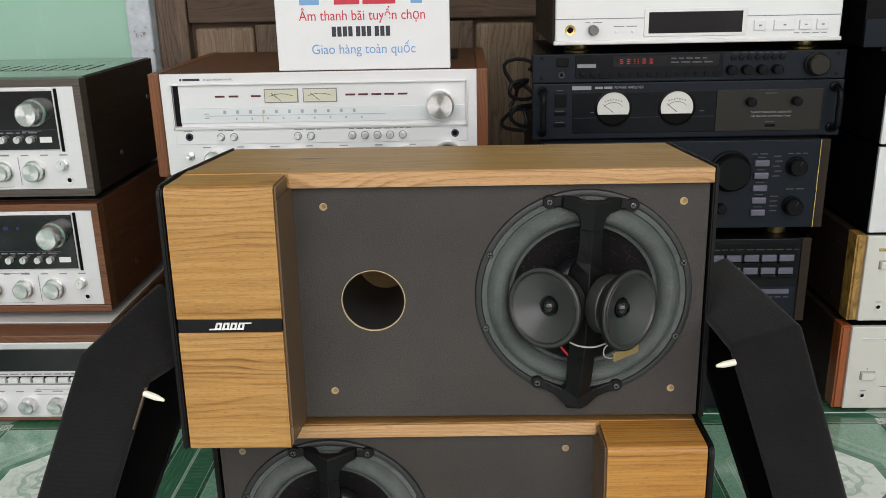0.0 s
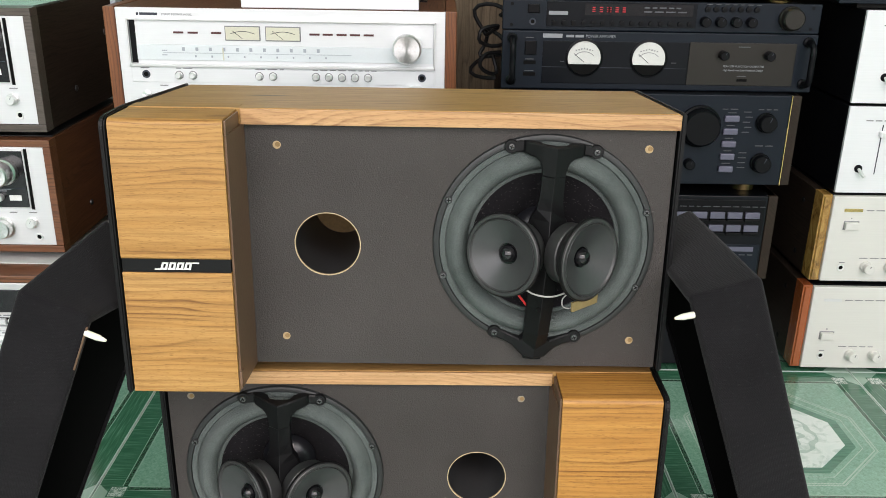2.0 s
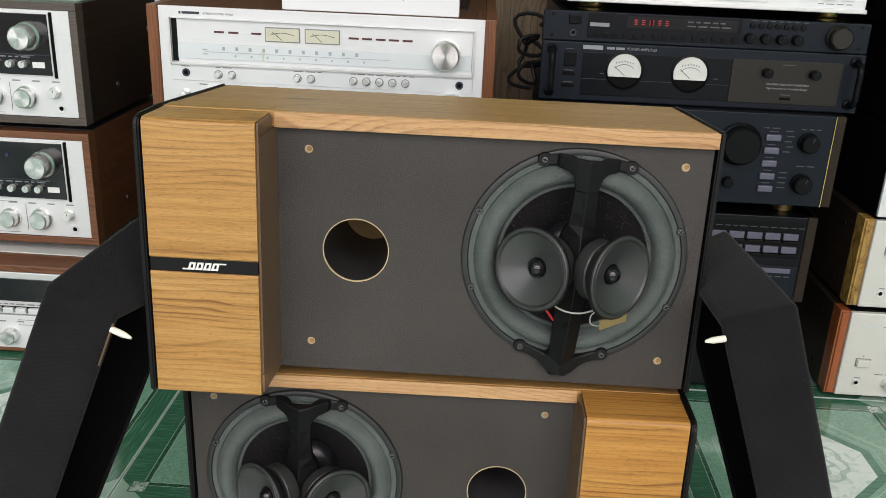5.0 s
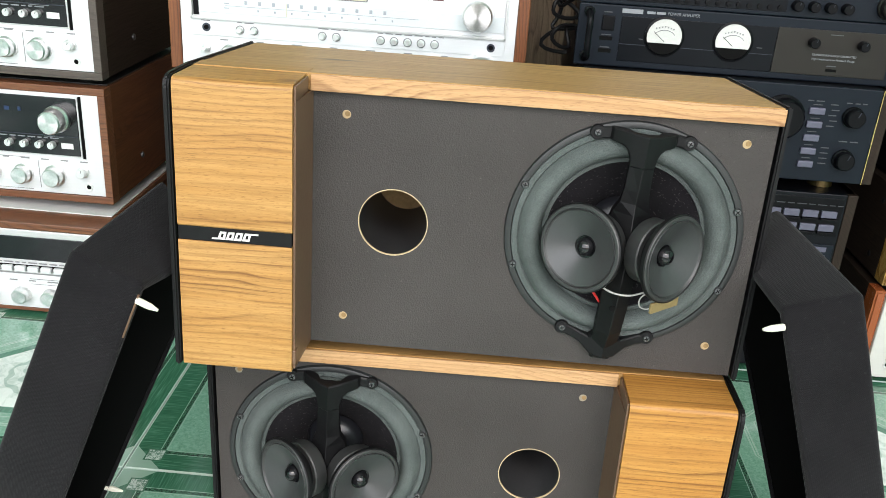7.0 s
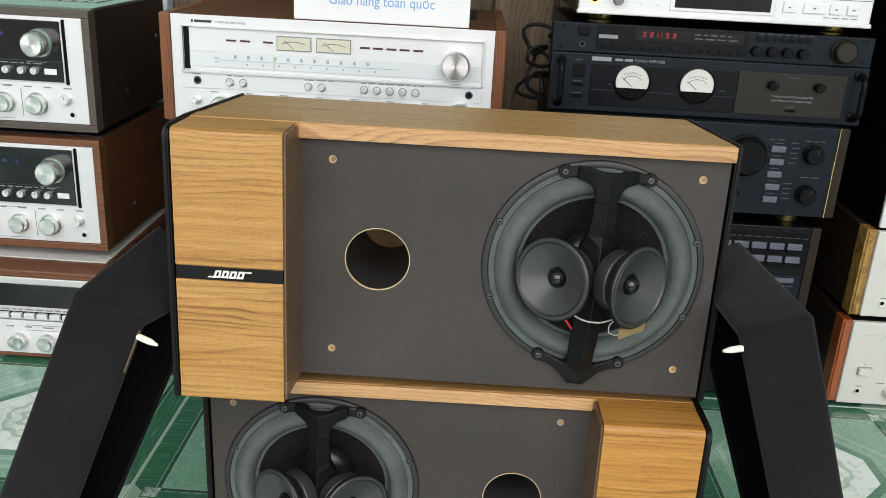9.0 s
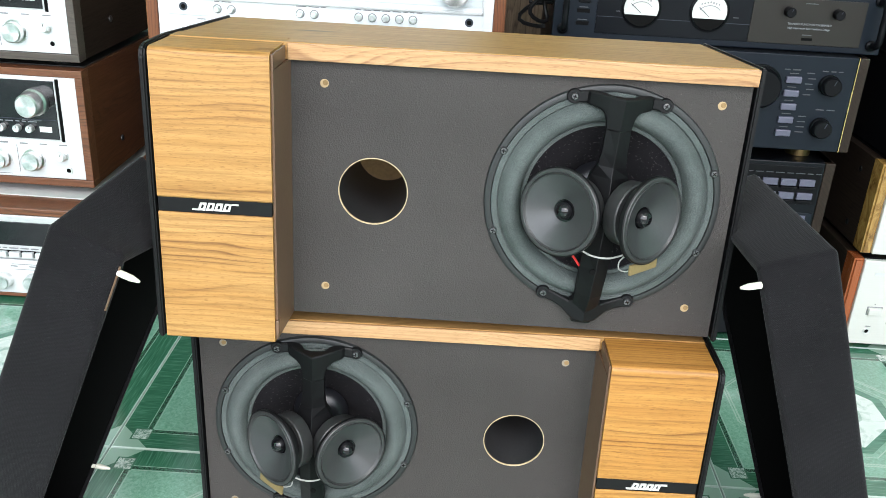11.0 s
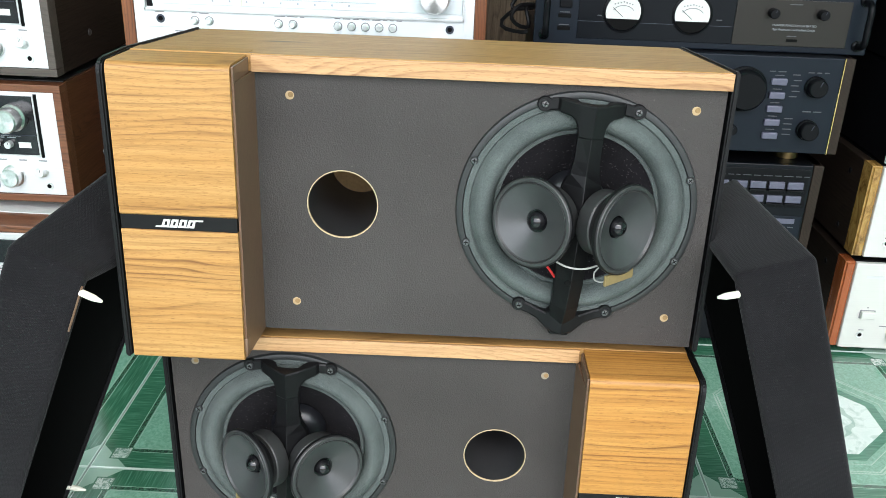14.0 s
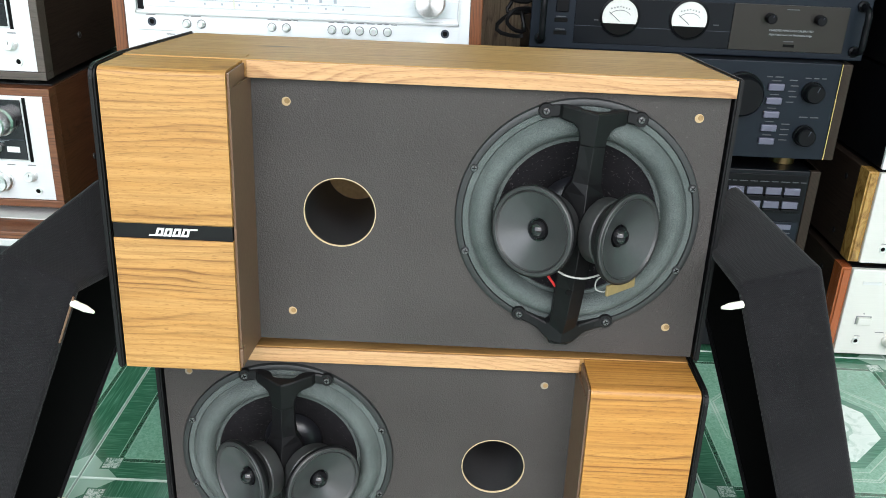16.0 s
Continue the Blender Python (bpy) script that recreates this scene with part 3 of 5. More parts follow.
def make_speaker(m, flip, label, drop, H, zb, feet, turn):
    """A bookshelf loudspeaker without its grille. flip: the wooden block stands at the other end. drop: how far the top falls to the back. turn: how the woofer sits in its hole, in degrees."""
    sp = thing("loudspeaker", label, "loudspeaker", m, "pair of loudspeakers")

    def fx(x):
        return W - x if flip else x

    spin = Matrix.Identity(4)

    def fit_x(bm):
        moved(bm, spin)
        if flip:
            for v in bm.verts:
                v.co.x = W - v.co.x
            bmesh.ops.reverse_faces(bm, faces=bm.faces)
        return bm

    def add(name, bm, mat, parent=sp, label="", smooth=False):
        return part(name, fit_x(bm), mat, parent, label, smooth)

    lip = 0.015
    x0, x1 = CAP, W - CAP
    # top board, sloping slightly, with its front lip
    top = solid([(x0, -0.006, H - lip), (x1, -0.006, H - lip), (x1, D, H - lip - drop), (x0, D, H - lip - drop), (x0, -0.006, H), (x1, -0.006, H), (x1, D, H - drop), (x0, D, H - drop)],
                [(0, 1, 2, 3), (4, 5, 6, 7), (0, 1, 5, 4), (1, 2, 6, 5), (2, 3, 7, 6), (3, 0, 4, 7)])
    bmesh.ops.bevel(top, geom=[e for e in top.edges], offset=0.0012, segments=2, affect="EDGES")
    add("top_board", top, OAK_TOP)
    add("front_lip", box(BLOCK + 0.004, x1, -0.0085, -0.0062, H - lip, H - 0.0006, 0.0006), OAK_EDGE, label="pale oak front edge")
    add("bottom_board", box(x0, x1, 0.0165, D, 0.0, 0.012, 0.001), BLACK)
    add("back_board", box(x0, x1, D - 0.012, D, 0.0125, H - lip - drop - 0.001), BLACK)
    # black end caps follow the block at one end and the baffle at the other
    cap = [(-PROUD - 0.003, -0.001), (-PROUD - 0.003, H - 0.009), (-PROUD - 0.0005, H - 0.0025), (-PROUD + 0.006, H + 0.0008), (-0.008, H + 0.0015), (D, H - drop + 0.0015), (D, -0.001)]
    cap2 = [(-0.0055, -0.001), (-0.0055, H + 0.0010), (D, H - drop + 0.0015), (D, -0.001)]
    for outline, a, b in ((cap, 0.0, CAP - 0.0004), (cap2, x1 + 0.0004, W)):
        bm = solid([(a, y, z) for y, z in outline] + [(b, y, z) for y, z in outline],
                   [tuple(range(len(outline))), tuple(range(len(outline), 2 * len(outline)))] + [(k, (k + 1) % len(outline), len(outline) + (k + 1) % len(outline), len(outline) + k) for k in range(len(outline))])
        bmesh.ops.bevel(bm, geom=[e for e in bm.edges], offset=0.0015, segments=2, affect="EDGES")
        add("end_cap", bm, BLACK, label="black plastic end cap")
    # proud wooden block in two squares with a black band between
    for z0, z1, r in ((-0.0015, zb - 0.0065, 0.0012), (zb + 0.0065, H - 0.001, 0.0060)):
        arc = [(-PROUD + r - r * math.cos(radians(15 * k)), z1 - r + r * math.sin(radians(15 * k))) for k in range(7)]
        side_line = [(-PROUD + 0.0015, z0), (-PROUD, z0 + 0.0015)] + arc + [(0.012, z1), (0.012, z0)]
        n = len(side_line)
        bm = solid([(x, y, z) for x in (x0 + 0.001, BLOCK) for y, z in side_line],
                   [tuple(range(n)), tuple(range(n, 2 * n))] + [(k, (k + 1) % n, n + (k + 1) % n, n + k) for k in range(n)])
        add("wood_block", bm, OAK_STRAIGHT if flip else OAK, label="honey oak veneer block", smooth=True)
    add("block_fillet", box(x0 + 0.001, BLOCK, -0.004, 0.02, H - lip - 0.002, H - 0.0004), OAK_STRAIGHT if flip else OAK_TOP)
    band = add("name_band", box(x0 + 0.001, BLOCK - 0.0006, -PROUD + 0.0015, 0.01, zb - 0.0065, zb + 0.0065), BLACK, label="black band with a white slanted mark")
    side = box(BLOCK + 0.0002, BLOCK + 0.0022, -PROUD + 0.004, 0.0, 0.001, H - lip - 0.0005)
    for v in side.verts:
        if v.co.y > -0.01:
            v.co.x += 0.003
    add("tape_strip", side, TAPE, label="brown tape over the inner side of the block")
    add("tape_strip", box(BLOCK + 0.0002, BLOCK + 0.0024, -PROUD + 0.003, -0.0092, H - lip - 0.0003, H - 0.0025, 0.0006), TAPE)
    add("tape_fold", box(BLOCK - 0.0002, BLOCK + 0.0034, -PROUD + 0.002, -PROUD + 0.012, 0.006, 0.02, 0.001), TAPE)
    # slanted white mark of four blocks and two thin strokes
    bm, base = bmesh.new(), fx(0.0565) - 0.014
    strokes = [(0.0, 0.005, 0.0), (0.0072, 0.005, 0.0), (0.0144, 0.005, 0.0), (0.0216, 0.005, 0.0)]
    for sx, w, _ in strokes:
        for zlo, zhi in ((zb -0.0034, zb -0.0020), (zb +0.0020, zb +0.0034)):
            k = (zlo - zb) * 0.5
            prism([(base + sx + k, zlo), (base + sx + w + k, zlo), (base + sx + w + k + 0.0007, zhi), (base + sx + k + 0.0007, zhi)], -PROUD - 0.0002, -PROUD + 0.002, bm)
        prism([(base + sx - 0.0012, zb -0.0034), (base + sx + 0.0006, zb -0.0034), (base + sx + 0.0030, zb +0.0034), (base + sx + 0.0012, zb +0.0034)], -PROUD - 0.0003, -PROUD + 0.002, bm)
        prism([(base + sx + w - 0.0018, zb -0.0034), (base + sx + w, zb -0.0034), (base + sx + w + 0.0018, zb +0.0034), (base + sx + w, zb +0.0034)], -PROUD - 0.0004, -PROUD + 0.002, bm)
    prism([(base - 0.006, zb -0.0034), (base, zb -0.0034), (base, zb -0.0026), (base - 0.006, zb -0.0026)], -PROUD - 0.0005, -PROUD + 0.002, bm)
    prism([(base + 0.026, zb +0.0026), (base + 0.0345, zb +0.0026), (base + 0.0345, zb +0.0034), (base + 0.026, zb +0.0034)], -PROUD - 0.0005, -PROUD + 0.002, bm)
    part("mark", bm, LOGO_WHITE, band, "white slanted mark")

    # baffle with port and woofer openings
    px, pz, pr = 0.1865, 0.1295, 0.0320
    wx, wz, wr = 0.3970, 0.1339, 0.1084
    zt = H - lip - 0.0008
    add("baffle", ring_plate(BLOCK + 0.003, x1 - 0.0016, 0.0015, zt, [(px, pz, pr), (wx, wz, wr - 0.012)], 0.0, 0.016, 96), BAFFLE, label="dark brown painted chipboard baffle, speckled with dust")
    port = add("port", lathe([(pr + 0.0004, 0.0004), (pr + 0.0003, -0.0006), (pr - 0.0004, -0.0006), (pr - 0.0007, 0.001), (pr - 0.0007, 0.16), (pr + 0.001, 0.16)], px, pz, 56), CARD_TUBE, smooth=True)
    part("tube_lining", fit_x(lathe([(pr - 0.0009, 0.0008), (pr - 0.0009, 0.15)], px, pz, 56)), TUBE_IN, port, smooth=True)
    part("tube_end", fit_x(lathe([(0, 0.135), (pr - 0.001, 0.135)], px, pz, 40)), OLD_CHIP, port)
    for hx, hz in ((0.1411, 0.2275), (0.4923, 0.2284), (0.1423, 0.0311), (0.4895, 0.0311)):
        s = add("peg_socket", lathe([(0.0039, 0.0003), (0.0038, -0.0004), (0.0034, -0.0005), (0, -0.0005)], hx, hz, 24), HOLE_DIRTY if flip else HOLE_WOOD, smooth=True)
        part("socket_hole", fit_x(lathe([(0.0024, -0.0007), (0, -0.0007)], hx + (-0.0009 if flip else 0.0009), hz + 0.0006, 16)), OLD_CHIP, s)

    # woofer, bracket and tweeters sit a little turned in their hole
    spin = Matrix.Translation((wx, 0, wz)) @ Matrix.Rotation(radians(turn), 4, "Y") @ Matrix.Translation((-wx, 0, -wz))
    wo = add("woofer", lathe([(wr - 0.0085, 0.004), (wr - 0.0072, -0.0012), (wr - 0.0062, -0.0036), (wr - 0.0035, -0.0040), (wr - 0.0012, -0.0030), (wr, 0.0006)], wx, wz, 96), RIM_METAL, label="dark grey pressed rim of the woofer", smooth=True)
    bm = lathe([(wr - 0.0068, -0.0016), (wr - 0.0074, -0.0030), (wr - 0.0120, -0.0036), (wr - 0.0134, -0.0016), (wr - 0.0145, -0.0030), (wr - 0.0172, -0.0076), (wr - 0.0215, -0.0104), (wr - 0.0262, -0.0104), (wr - 0.0305, -0.0072), (wr - 0.0332, -0.0022), (wr - 0.0342, 0.0008), (wr - 0.0352, -0.0002), (wr - 0.0378, 0.0006), (wr - 0.0384, 0.0040)], wx, wz, 96)
    part("surround", fit_x(bm), FOAM, wo, "grey-green foam surround", True)
    bm = lathe([(wr - 0.0378, 0.0022), (wr - 0.041, 0.0050), (wr - 0.057, 0.0170), (wr - 0.078, 0.0330), (wr - 0.084, 0.0380)], wx, wz, 64)
    part("cone", fit_x(bm), CONE, wo, "dusty black paper cone", True)
    part("dust_cap", fit_x(lathe([(0.0300, 0.0300), (0.0285, 0.0245), (0.0235, 0.0190), (0.0160, 0.0150), (0.008, 0.0132), (0, 0.0128)], wx, wz, 48)), DUST_CAP, wo, "domed black dust cap", True)
    for deg in (67, 113, 22, 158, -22, -158, -67, -113):
        cx, cz = wx + (wr - 0.0055) * math.cos(radians(deg)), wz + (wr - 0.0055) * math.sin(radians(deg))
        lift = -0.0065 if abs(deg) in (67, 113) else -0.0035
        s = part("screw", fit_x(lathe([(0.0036, lift + 0.002), (0.0036, lift - 0.0008), (0.0026, lift - 0.0022), (0, lift - 0.0024)], cx, cz, 16)), STEEL, wo, "", True)
        bm = box(-0.0021, 0.0021, -0.0003, 0.0003, -0.0004, 0.0004)
        box(-0.0004, 0.0004, -0.0004, 0.0004, -0.0021, 0.0021, bm=bm)
        part("slot", fit_x(moved(bm, Matrix.Translation((cx, lift - 0.0024, cz)) @ pose(0, 0, 0, 0, deg * 1.7, 0))), INSIDE, s)

    # bracket across the woofer: a ridged beam that spreads into arms at both ends
    def loft(rows, bm=None):
        bm = bm or bmesh.new()
        made = [[bm.verts.new(p) for p in row] for row in rows]
        for p, q in zip(made, made[1:]):
            for k in range(len(p)):
                bm.faces.new((p[k], p[(k + 1) % len(p)], q[(k + 1) % len(p)], q[k]))
        bm.faces.new(made[0])
        bm.faces.new(made[-1][::-1])
        bmesh.ops.recalc_face_normals(bm, faces=bm.faces)
        return bm

    # height, half width, ridge, edge of the beam
    sect = [(0.0990, 0.0110, -0.0312, -0.0225), (0.0800, 0.0106, -0.0310, -0.0235), (0.0520, 0.0110, -0.0300, -0.0235), (0.0400, 0.0125, -0.0290, -0.0225), (0.0300, 0.0165, -0.0310, -0.0180), (0.0120, 0.0200, -0.0350, -0.0160),
            (-0.0080, 0.0170, -0.0390, -0.0200), (-0.0340, 0.0135, -0.0385, -0.0240), (-0.0560, 0.0128, -0.0365, -0.0250), (-0.0860, 0.0122, -0.0300, -0.0200), (-0.1050, 0.0118, -0.0200, -0.0120), (-0.1160, 0.0105, -0.0110, -0.0060)]
    rows = [[(wx + dx, yy, wz + z) for dx, yy in ((-w, e + 0.008), (-w, e), (-0.0004, y), (0.0004, y), (w, e), (w, e + 0.008))] for z, w, y, e in sect]
    beam = loft(rows)
    br = add("bracket", beam, BLACK, label="black ridged plastic bracket that carries two tweeters")
    part("bracket_foot", fit_x(box(wx - 0.010, wx + 0.010, -0.0085, -0.0006, wz - 0.1225, wz - 0.110, 0.003)), BLACK, br)
    for sgn in (-1, 1):
        for end in (1, -1):
            ang = radians(67 * end)
            ex, ez = (wr - 0.0055) * math.cos(ang) * sgn, (wr - 0.0055) * math.sin(ang)
            part("tab", fit_x(lathe([(0.0066, -0.0030), (0.0066, -0.0058), (0.0060, -0.0068), (0, -0.0068)], wx + ex, wz + ez, 24)), BLACK, br, "", True)
            if end > 0:
                # place along x, lower and upper edge, back and front
                cut = [(0.0425, 0.0885, 0.0990, -0.0028, -0.0064), (0.0290, 0.0905, 0.1010, -0.0028, -0.0072), (0.0268, 0.0900, 0.1016, -0.0028, -0.0115), (0.0180, 0.0885, 0.1016, -0.0060, -0.0190), (0.0140, 0.0855, 0.1014, -0.0090, -0.0222), (0.0116, 0.0800, 0.1012, -0.0140, -0.0240), (0.0104, 0.0720, 0.1010, -0.0165, -0.0248), (0.0, 0.0720, 0.1006, -0.0185, -0.0316)]
            else:
                cut = [(0.0425, -0.0995, -0.0895, -0.0028, -0.0064), (0.0300, -0.1030, -0.0935, -0.0028, -0.0075), (0.0215, -0.1065, -0.0965, -0.0028, -0.0100), (0.0150, -0.1120, -0.0980, -0.0028, -0.0130), (0.0110, -0.1150, -0.0940, -0.0028, -0.0150), (0.0, -0.1160, -0.0900, -0.0030, -0.0200)]
            rows = [[(wx + sgn * x, yb, wz + lo), (wx + sgn * x, yf + 0.0012, wz + lo), (wx + sgn * x, yf, wz + lo + 0.0015), (wx + sgn * x, yf, wz + hi - 0.0015), (wx + sgn * x, yf + 0.0012, wz + hi), (wx + sgn * x, yb, wz + hi)] for x, lo, hi, yb, yf in cut]
            part("arm", fit_x(loft(rows)), BLACK, br)
    part("bracket_hole", fit_x(moved(lathe([(0.0030, 0.0002), (0.0026, -0.0004), (0, -0.0002)], 0, 0, 16), Matrix.Translation((wx - 0.003, -0.0372, wz - 0.0560)))), INSIDE, br)

    # two tweeters turned away from each other
    for dx, dz, yaw, y in ((-0.0425, -0.001, -36, -0.0420), (0.0375, 0.002, 40, -0.0470)):
        place = Matrix.Translation((wx + dx, y, wz + dz)) @ pose(0, 0, 0, -4, 0, yaw)
        R = 0.0400
        tw = add("tweeter", moved(lathe([(0.0285, 0.0305), (0.0295, 0.0290), (0.0295, 0.0170), (0.0285, 0.0158), (0.0200, 0.0155)], 0, 0, 48), place), RUBBER, label="small paper-cone tweeter", smooth=True)
        part("magnet_back", fit_x(moved(lathe([(0, 0.0304), (0.0287, 0.0304)], 0, 0, 30), place)), BLACK, tw)
        part("basket", fit_x(moved(lathe([(0.0240, 0.0160), (0.0245, 0.0120), (0.0270, 0.0085), (R - 0.004, 0.0030), (R, 0.0022), (R, -0.0012), (R - 0.001, -0.002)], 0, 0, 56), place)), BLACK, tw, "", True)
        part("rim", fit_x(moved(lathe([(R - 0.0005, -0.0014), (R - 0.002, -0.0026), (R - 0.0042, -0.0026), (R - 0.0052, -0.0014), (R - 0.0058, -0.0024), (R - 0.0068, -0.0014)], 0, 0, 48), place)), RUBBER, tw, "", True)
        part("tweeter_cone", fit_x(moved(lathe([(R - 0.0066, -0.0014), (0.0102, 0.0095), (0.0100, 0.012)], 0, 0, 48), place)), TWEETER, tw, "grey paper cone", True)
        part("dome", fit_x(moved(lathe([(0.0104, 0.0112), (0.0086, 0.0115), (0.0084, 0.0085), (0.0066, 0.0040), (0.0035, 0.0018), (0, 0.0012)], 0, 0, 28), place)), DOME, tw, "glossy black dome", True)
        if dx > 0:
            bm = box(-0.017, 0.014, -0.0005, 0.0025, -R - 0.0075, -R + 0.002, 0.0008)
            for v in bm.verts:
                v.co.z += 0.003 * math.sin(v.co.x * 160)
                v.co.y += 0.002 * math.sin(v.co.x * 310)
            part("tape_patch", fit_x(moved(bm, place)), MASKING, tw, "scrap of yellowed tape")
    part("wire", fit_x(tube(smooth_path([(wx - 0.022, -0.034, wz - 0.034), (wx - 0.008, -0.0415, wz - 0.0385), (wx + 0.008, -0.0425, wz - 0.0390), (wx + 0.0235, -0.040, wz - 0.034)]), 0.0009)), WIRE_GREY, br, "thin grey wire")
    part("wire", fit_x(tube(smooth_path([(wx - 0.030, -0.030, wz - 0.038), (wx - 0.022, -0.026, wz - 0.046), (wx - 0.013, -0.020, wz - 0.058)]), 0.0012)), WIRE_RED, br, "thin red wire")
    part("wire", fit_x(tube(smooth_path([(wx + 0.0225, -0.040, wz - 0.036), (wx + 0.0185, -0.040, wz - 0.042), (wx + 0.0195, -0.040, wz - 0.049), (wx + 0.0255, -0.042, wz - 0.050), (wx + 0.0295, -0.044, wz - 0.046)]), 0.0007)), WIRE_GREY, br)
    for hx in (0.03, W - 0.06):
        for hy, tall in ((0.07, feet[0]), (D - 0.04, feet[1])):
            add("foot", box(hx, hx + 0.03, hy, hy + 0.02, -tall, 0.0), BLACK)
    return sp


make_speaker(pose(-0.1383, 0.0165, 0.0223, -1.02, -0.44, -0.04), True, "oak loudspeaker with exposed woofer and bare baffle, on the tiled floor", 0.004, 0.2628, 0.127, (0.0238, 0.0175), -1.2)
make_speaker(pose(-0.1423, 0.0032, 0.3008, -2.0), False, "oak loudspeaker with exposed woofer, stacked on the other one", 0.010, 0.2628, 0.127, (0.0160, 0.0135), 3.0)


# ---- grilles leaning on both sides ----
def make_grille(inner, outer, label, pegs):
    """A hollow cloth-covered tray. inner, outer: the corners of its open rim and of its face: front top, front bottom, back bottom, back top."""
    gr = thing("speaker_grille", label, "speaker grille", pose(0, 0, 0), "pair of grilles")
    a, b, c, d = (Vector(p) for p in outer)
    mid = sum((Vector(p) for p in inner + outer), Vector()) / 8
    nrm = (b - a).cross(d - a).normalized()
    if nrm.dot(mid - a) < 0:
        nrm = -nrm
    t = 0.006

    def tray(shrink, lift):
        """Five faces, drawn in by shrink from the outside and pulled in by lift from the panel."""
        low = [p + (mid - p - nrm * (mid - p).dot(nrm)).normalized() * shrink + nrm * lift for p in (a, b, c, d)]
        top = [Vector(p) + (mid - Vector(p) - nrm * (mid - Vector(p)).dot(nrm)).normalized() * shrink for p in inner]
        return low, top

    lo, ti = tray(0.0, 0.0)
    li, tt = tray(t * 1.5, t)
    bm = bmesh.new()
    ring = [[bm.verts.new(p) for p in row] for row in (lo, ti, tt, li)]
    bm.faces.new(ring[0])
    bm.faces.new(ring[3])
    for p, q in zip(ring, ring[1:]):
        for k in range(4):
            bm.faces.new((p[k], p[(k + 1) % 4], q[(k + 1) % 4], q[k]))
    bmesh.ops.recalc_face_normals(bm, faces=bm.faces)
    edges = [e for e in bm.edges if all(v in ring[0] or v in ring[1] for v in e.verts)]
    bmesh.ops.bevel(bm, geom=edges, offset=0.0055, segments=4, affect="EDGES", profile=0.5)
    part("cloth_cover", bm, CLOTH, gr, "black stretched cloth over a frame", True)
    # black frame inside the cover, open towards the loudspeaker
    fo, fi = tray(t * 1.5 + 0.0008, t + 0.0008)
    fi = [p - nrm * 0.004 for p in fi]
    names = ("front_frame", "bottom_frame", "back_frame", "top_frame")
    for k in range(4):
        n = (k + 1) % 4
        q = [fo[k], fo[n], fi[n], fi[k]]
        fn = (q[1] - q[0]).cross(q[3] - q[0]).normalized()
        if fn.dot(mid - q[0]) < 0:
            fn = -fn
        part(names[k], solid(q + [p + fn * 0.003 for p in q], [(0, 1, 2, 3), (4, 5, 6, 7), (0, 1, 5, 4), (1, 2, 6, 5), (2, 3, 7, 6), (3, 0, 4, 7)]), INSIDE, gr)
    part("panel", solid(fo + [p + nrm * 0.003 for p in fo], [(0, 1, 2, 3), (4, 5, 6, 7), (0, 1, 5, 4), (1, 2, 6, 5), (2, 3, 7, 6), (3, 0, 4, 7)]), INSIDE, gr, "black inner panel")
    if label.endswith("cabinet"):
        p, q = Vector(inner[0]), Vector(inner[1])
        part("bare_edge", tube([p.lerp(q, 0.02) + (mid - p).normalized() * 0.004, p.lerp(q, 0.13) + (mid - p).normalized() * 0.004], 0.0010, seg=6), TAPE, gr, "bare brown fibreboard edge")
    for f in (0.36, 0.78):
        p, q = a.lerp(b, f) + nrm * 0.016, d.lerp(c, f) + nrm * 0.012
        part("rib", tube([p.lerp(q, 0.06), p.lerp(q, 0.94)], 0.004, seg=6), SATIN, gr)
    for p, q in pegs:
        p, q = Vector(p), Vector(q)
        bm = tube([p, p.lerp(q, 0.3), p.lerp(q, 0.62), p.lerp(q, 0.85), q], 0.0031, seg=12)
        ax = (q - p).normalized()
        for v in bm.verts:
            s = (v.co - p).dot(ax) / (q - p).length
            mid_p = p + ax * (v.co - p).dot(ax)
            v.co = mid_p + (v.co - mid_p) * (1.0 if s < 0.5 else max(0.3, 1.15 - (s - 0.5) * 1.5))
        part("peg", bm, PEG, gr, "ivory plastic peg", True)


make_grille([(0.3775, -0.077, 0.416), (0.521, -0.070, 0.002), (0.522, 0.120, 0.002), (0.3740, 0.120, 0.408)],
            [(0.4390, -0.082, 0.438), (0.593, -0.074, 0.002), (0.595, 0.125, 0.002), (0.430, 0.122, 0.436)],
            "black cloth speaker grille with ivory pegs, leaning beside the loudspeakers",
            [((0.3840, -0.076, 0.3985), (0.3660, -0.080, 0.3965)), ((0.515, 0.119, 0.024), (0.495, 0.119, 0.024))])
make_grille([(-0.155, -0.090, 0.395), (-0.314, -0.085, 0.002), (-0.297, 0.050, 0.002), (-0.136, 0.050, 0.374)],
            [(-0.217, -0.090, 0.420), (-0.398, -0.085, 0.002), (-0.385, 0.052, 0.002), (-0.186, 0.052, 0.440)],
            "black cloth speaker grille with ivory pegs, tilted against the oak cabinet",
            [((-0.162, -0.088, 0.378), (-0.142, -0.095, 0.374)), ((-0.280, 0.048, 0.062), (-0.256, 0.048, 0.058))])


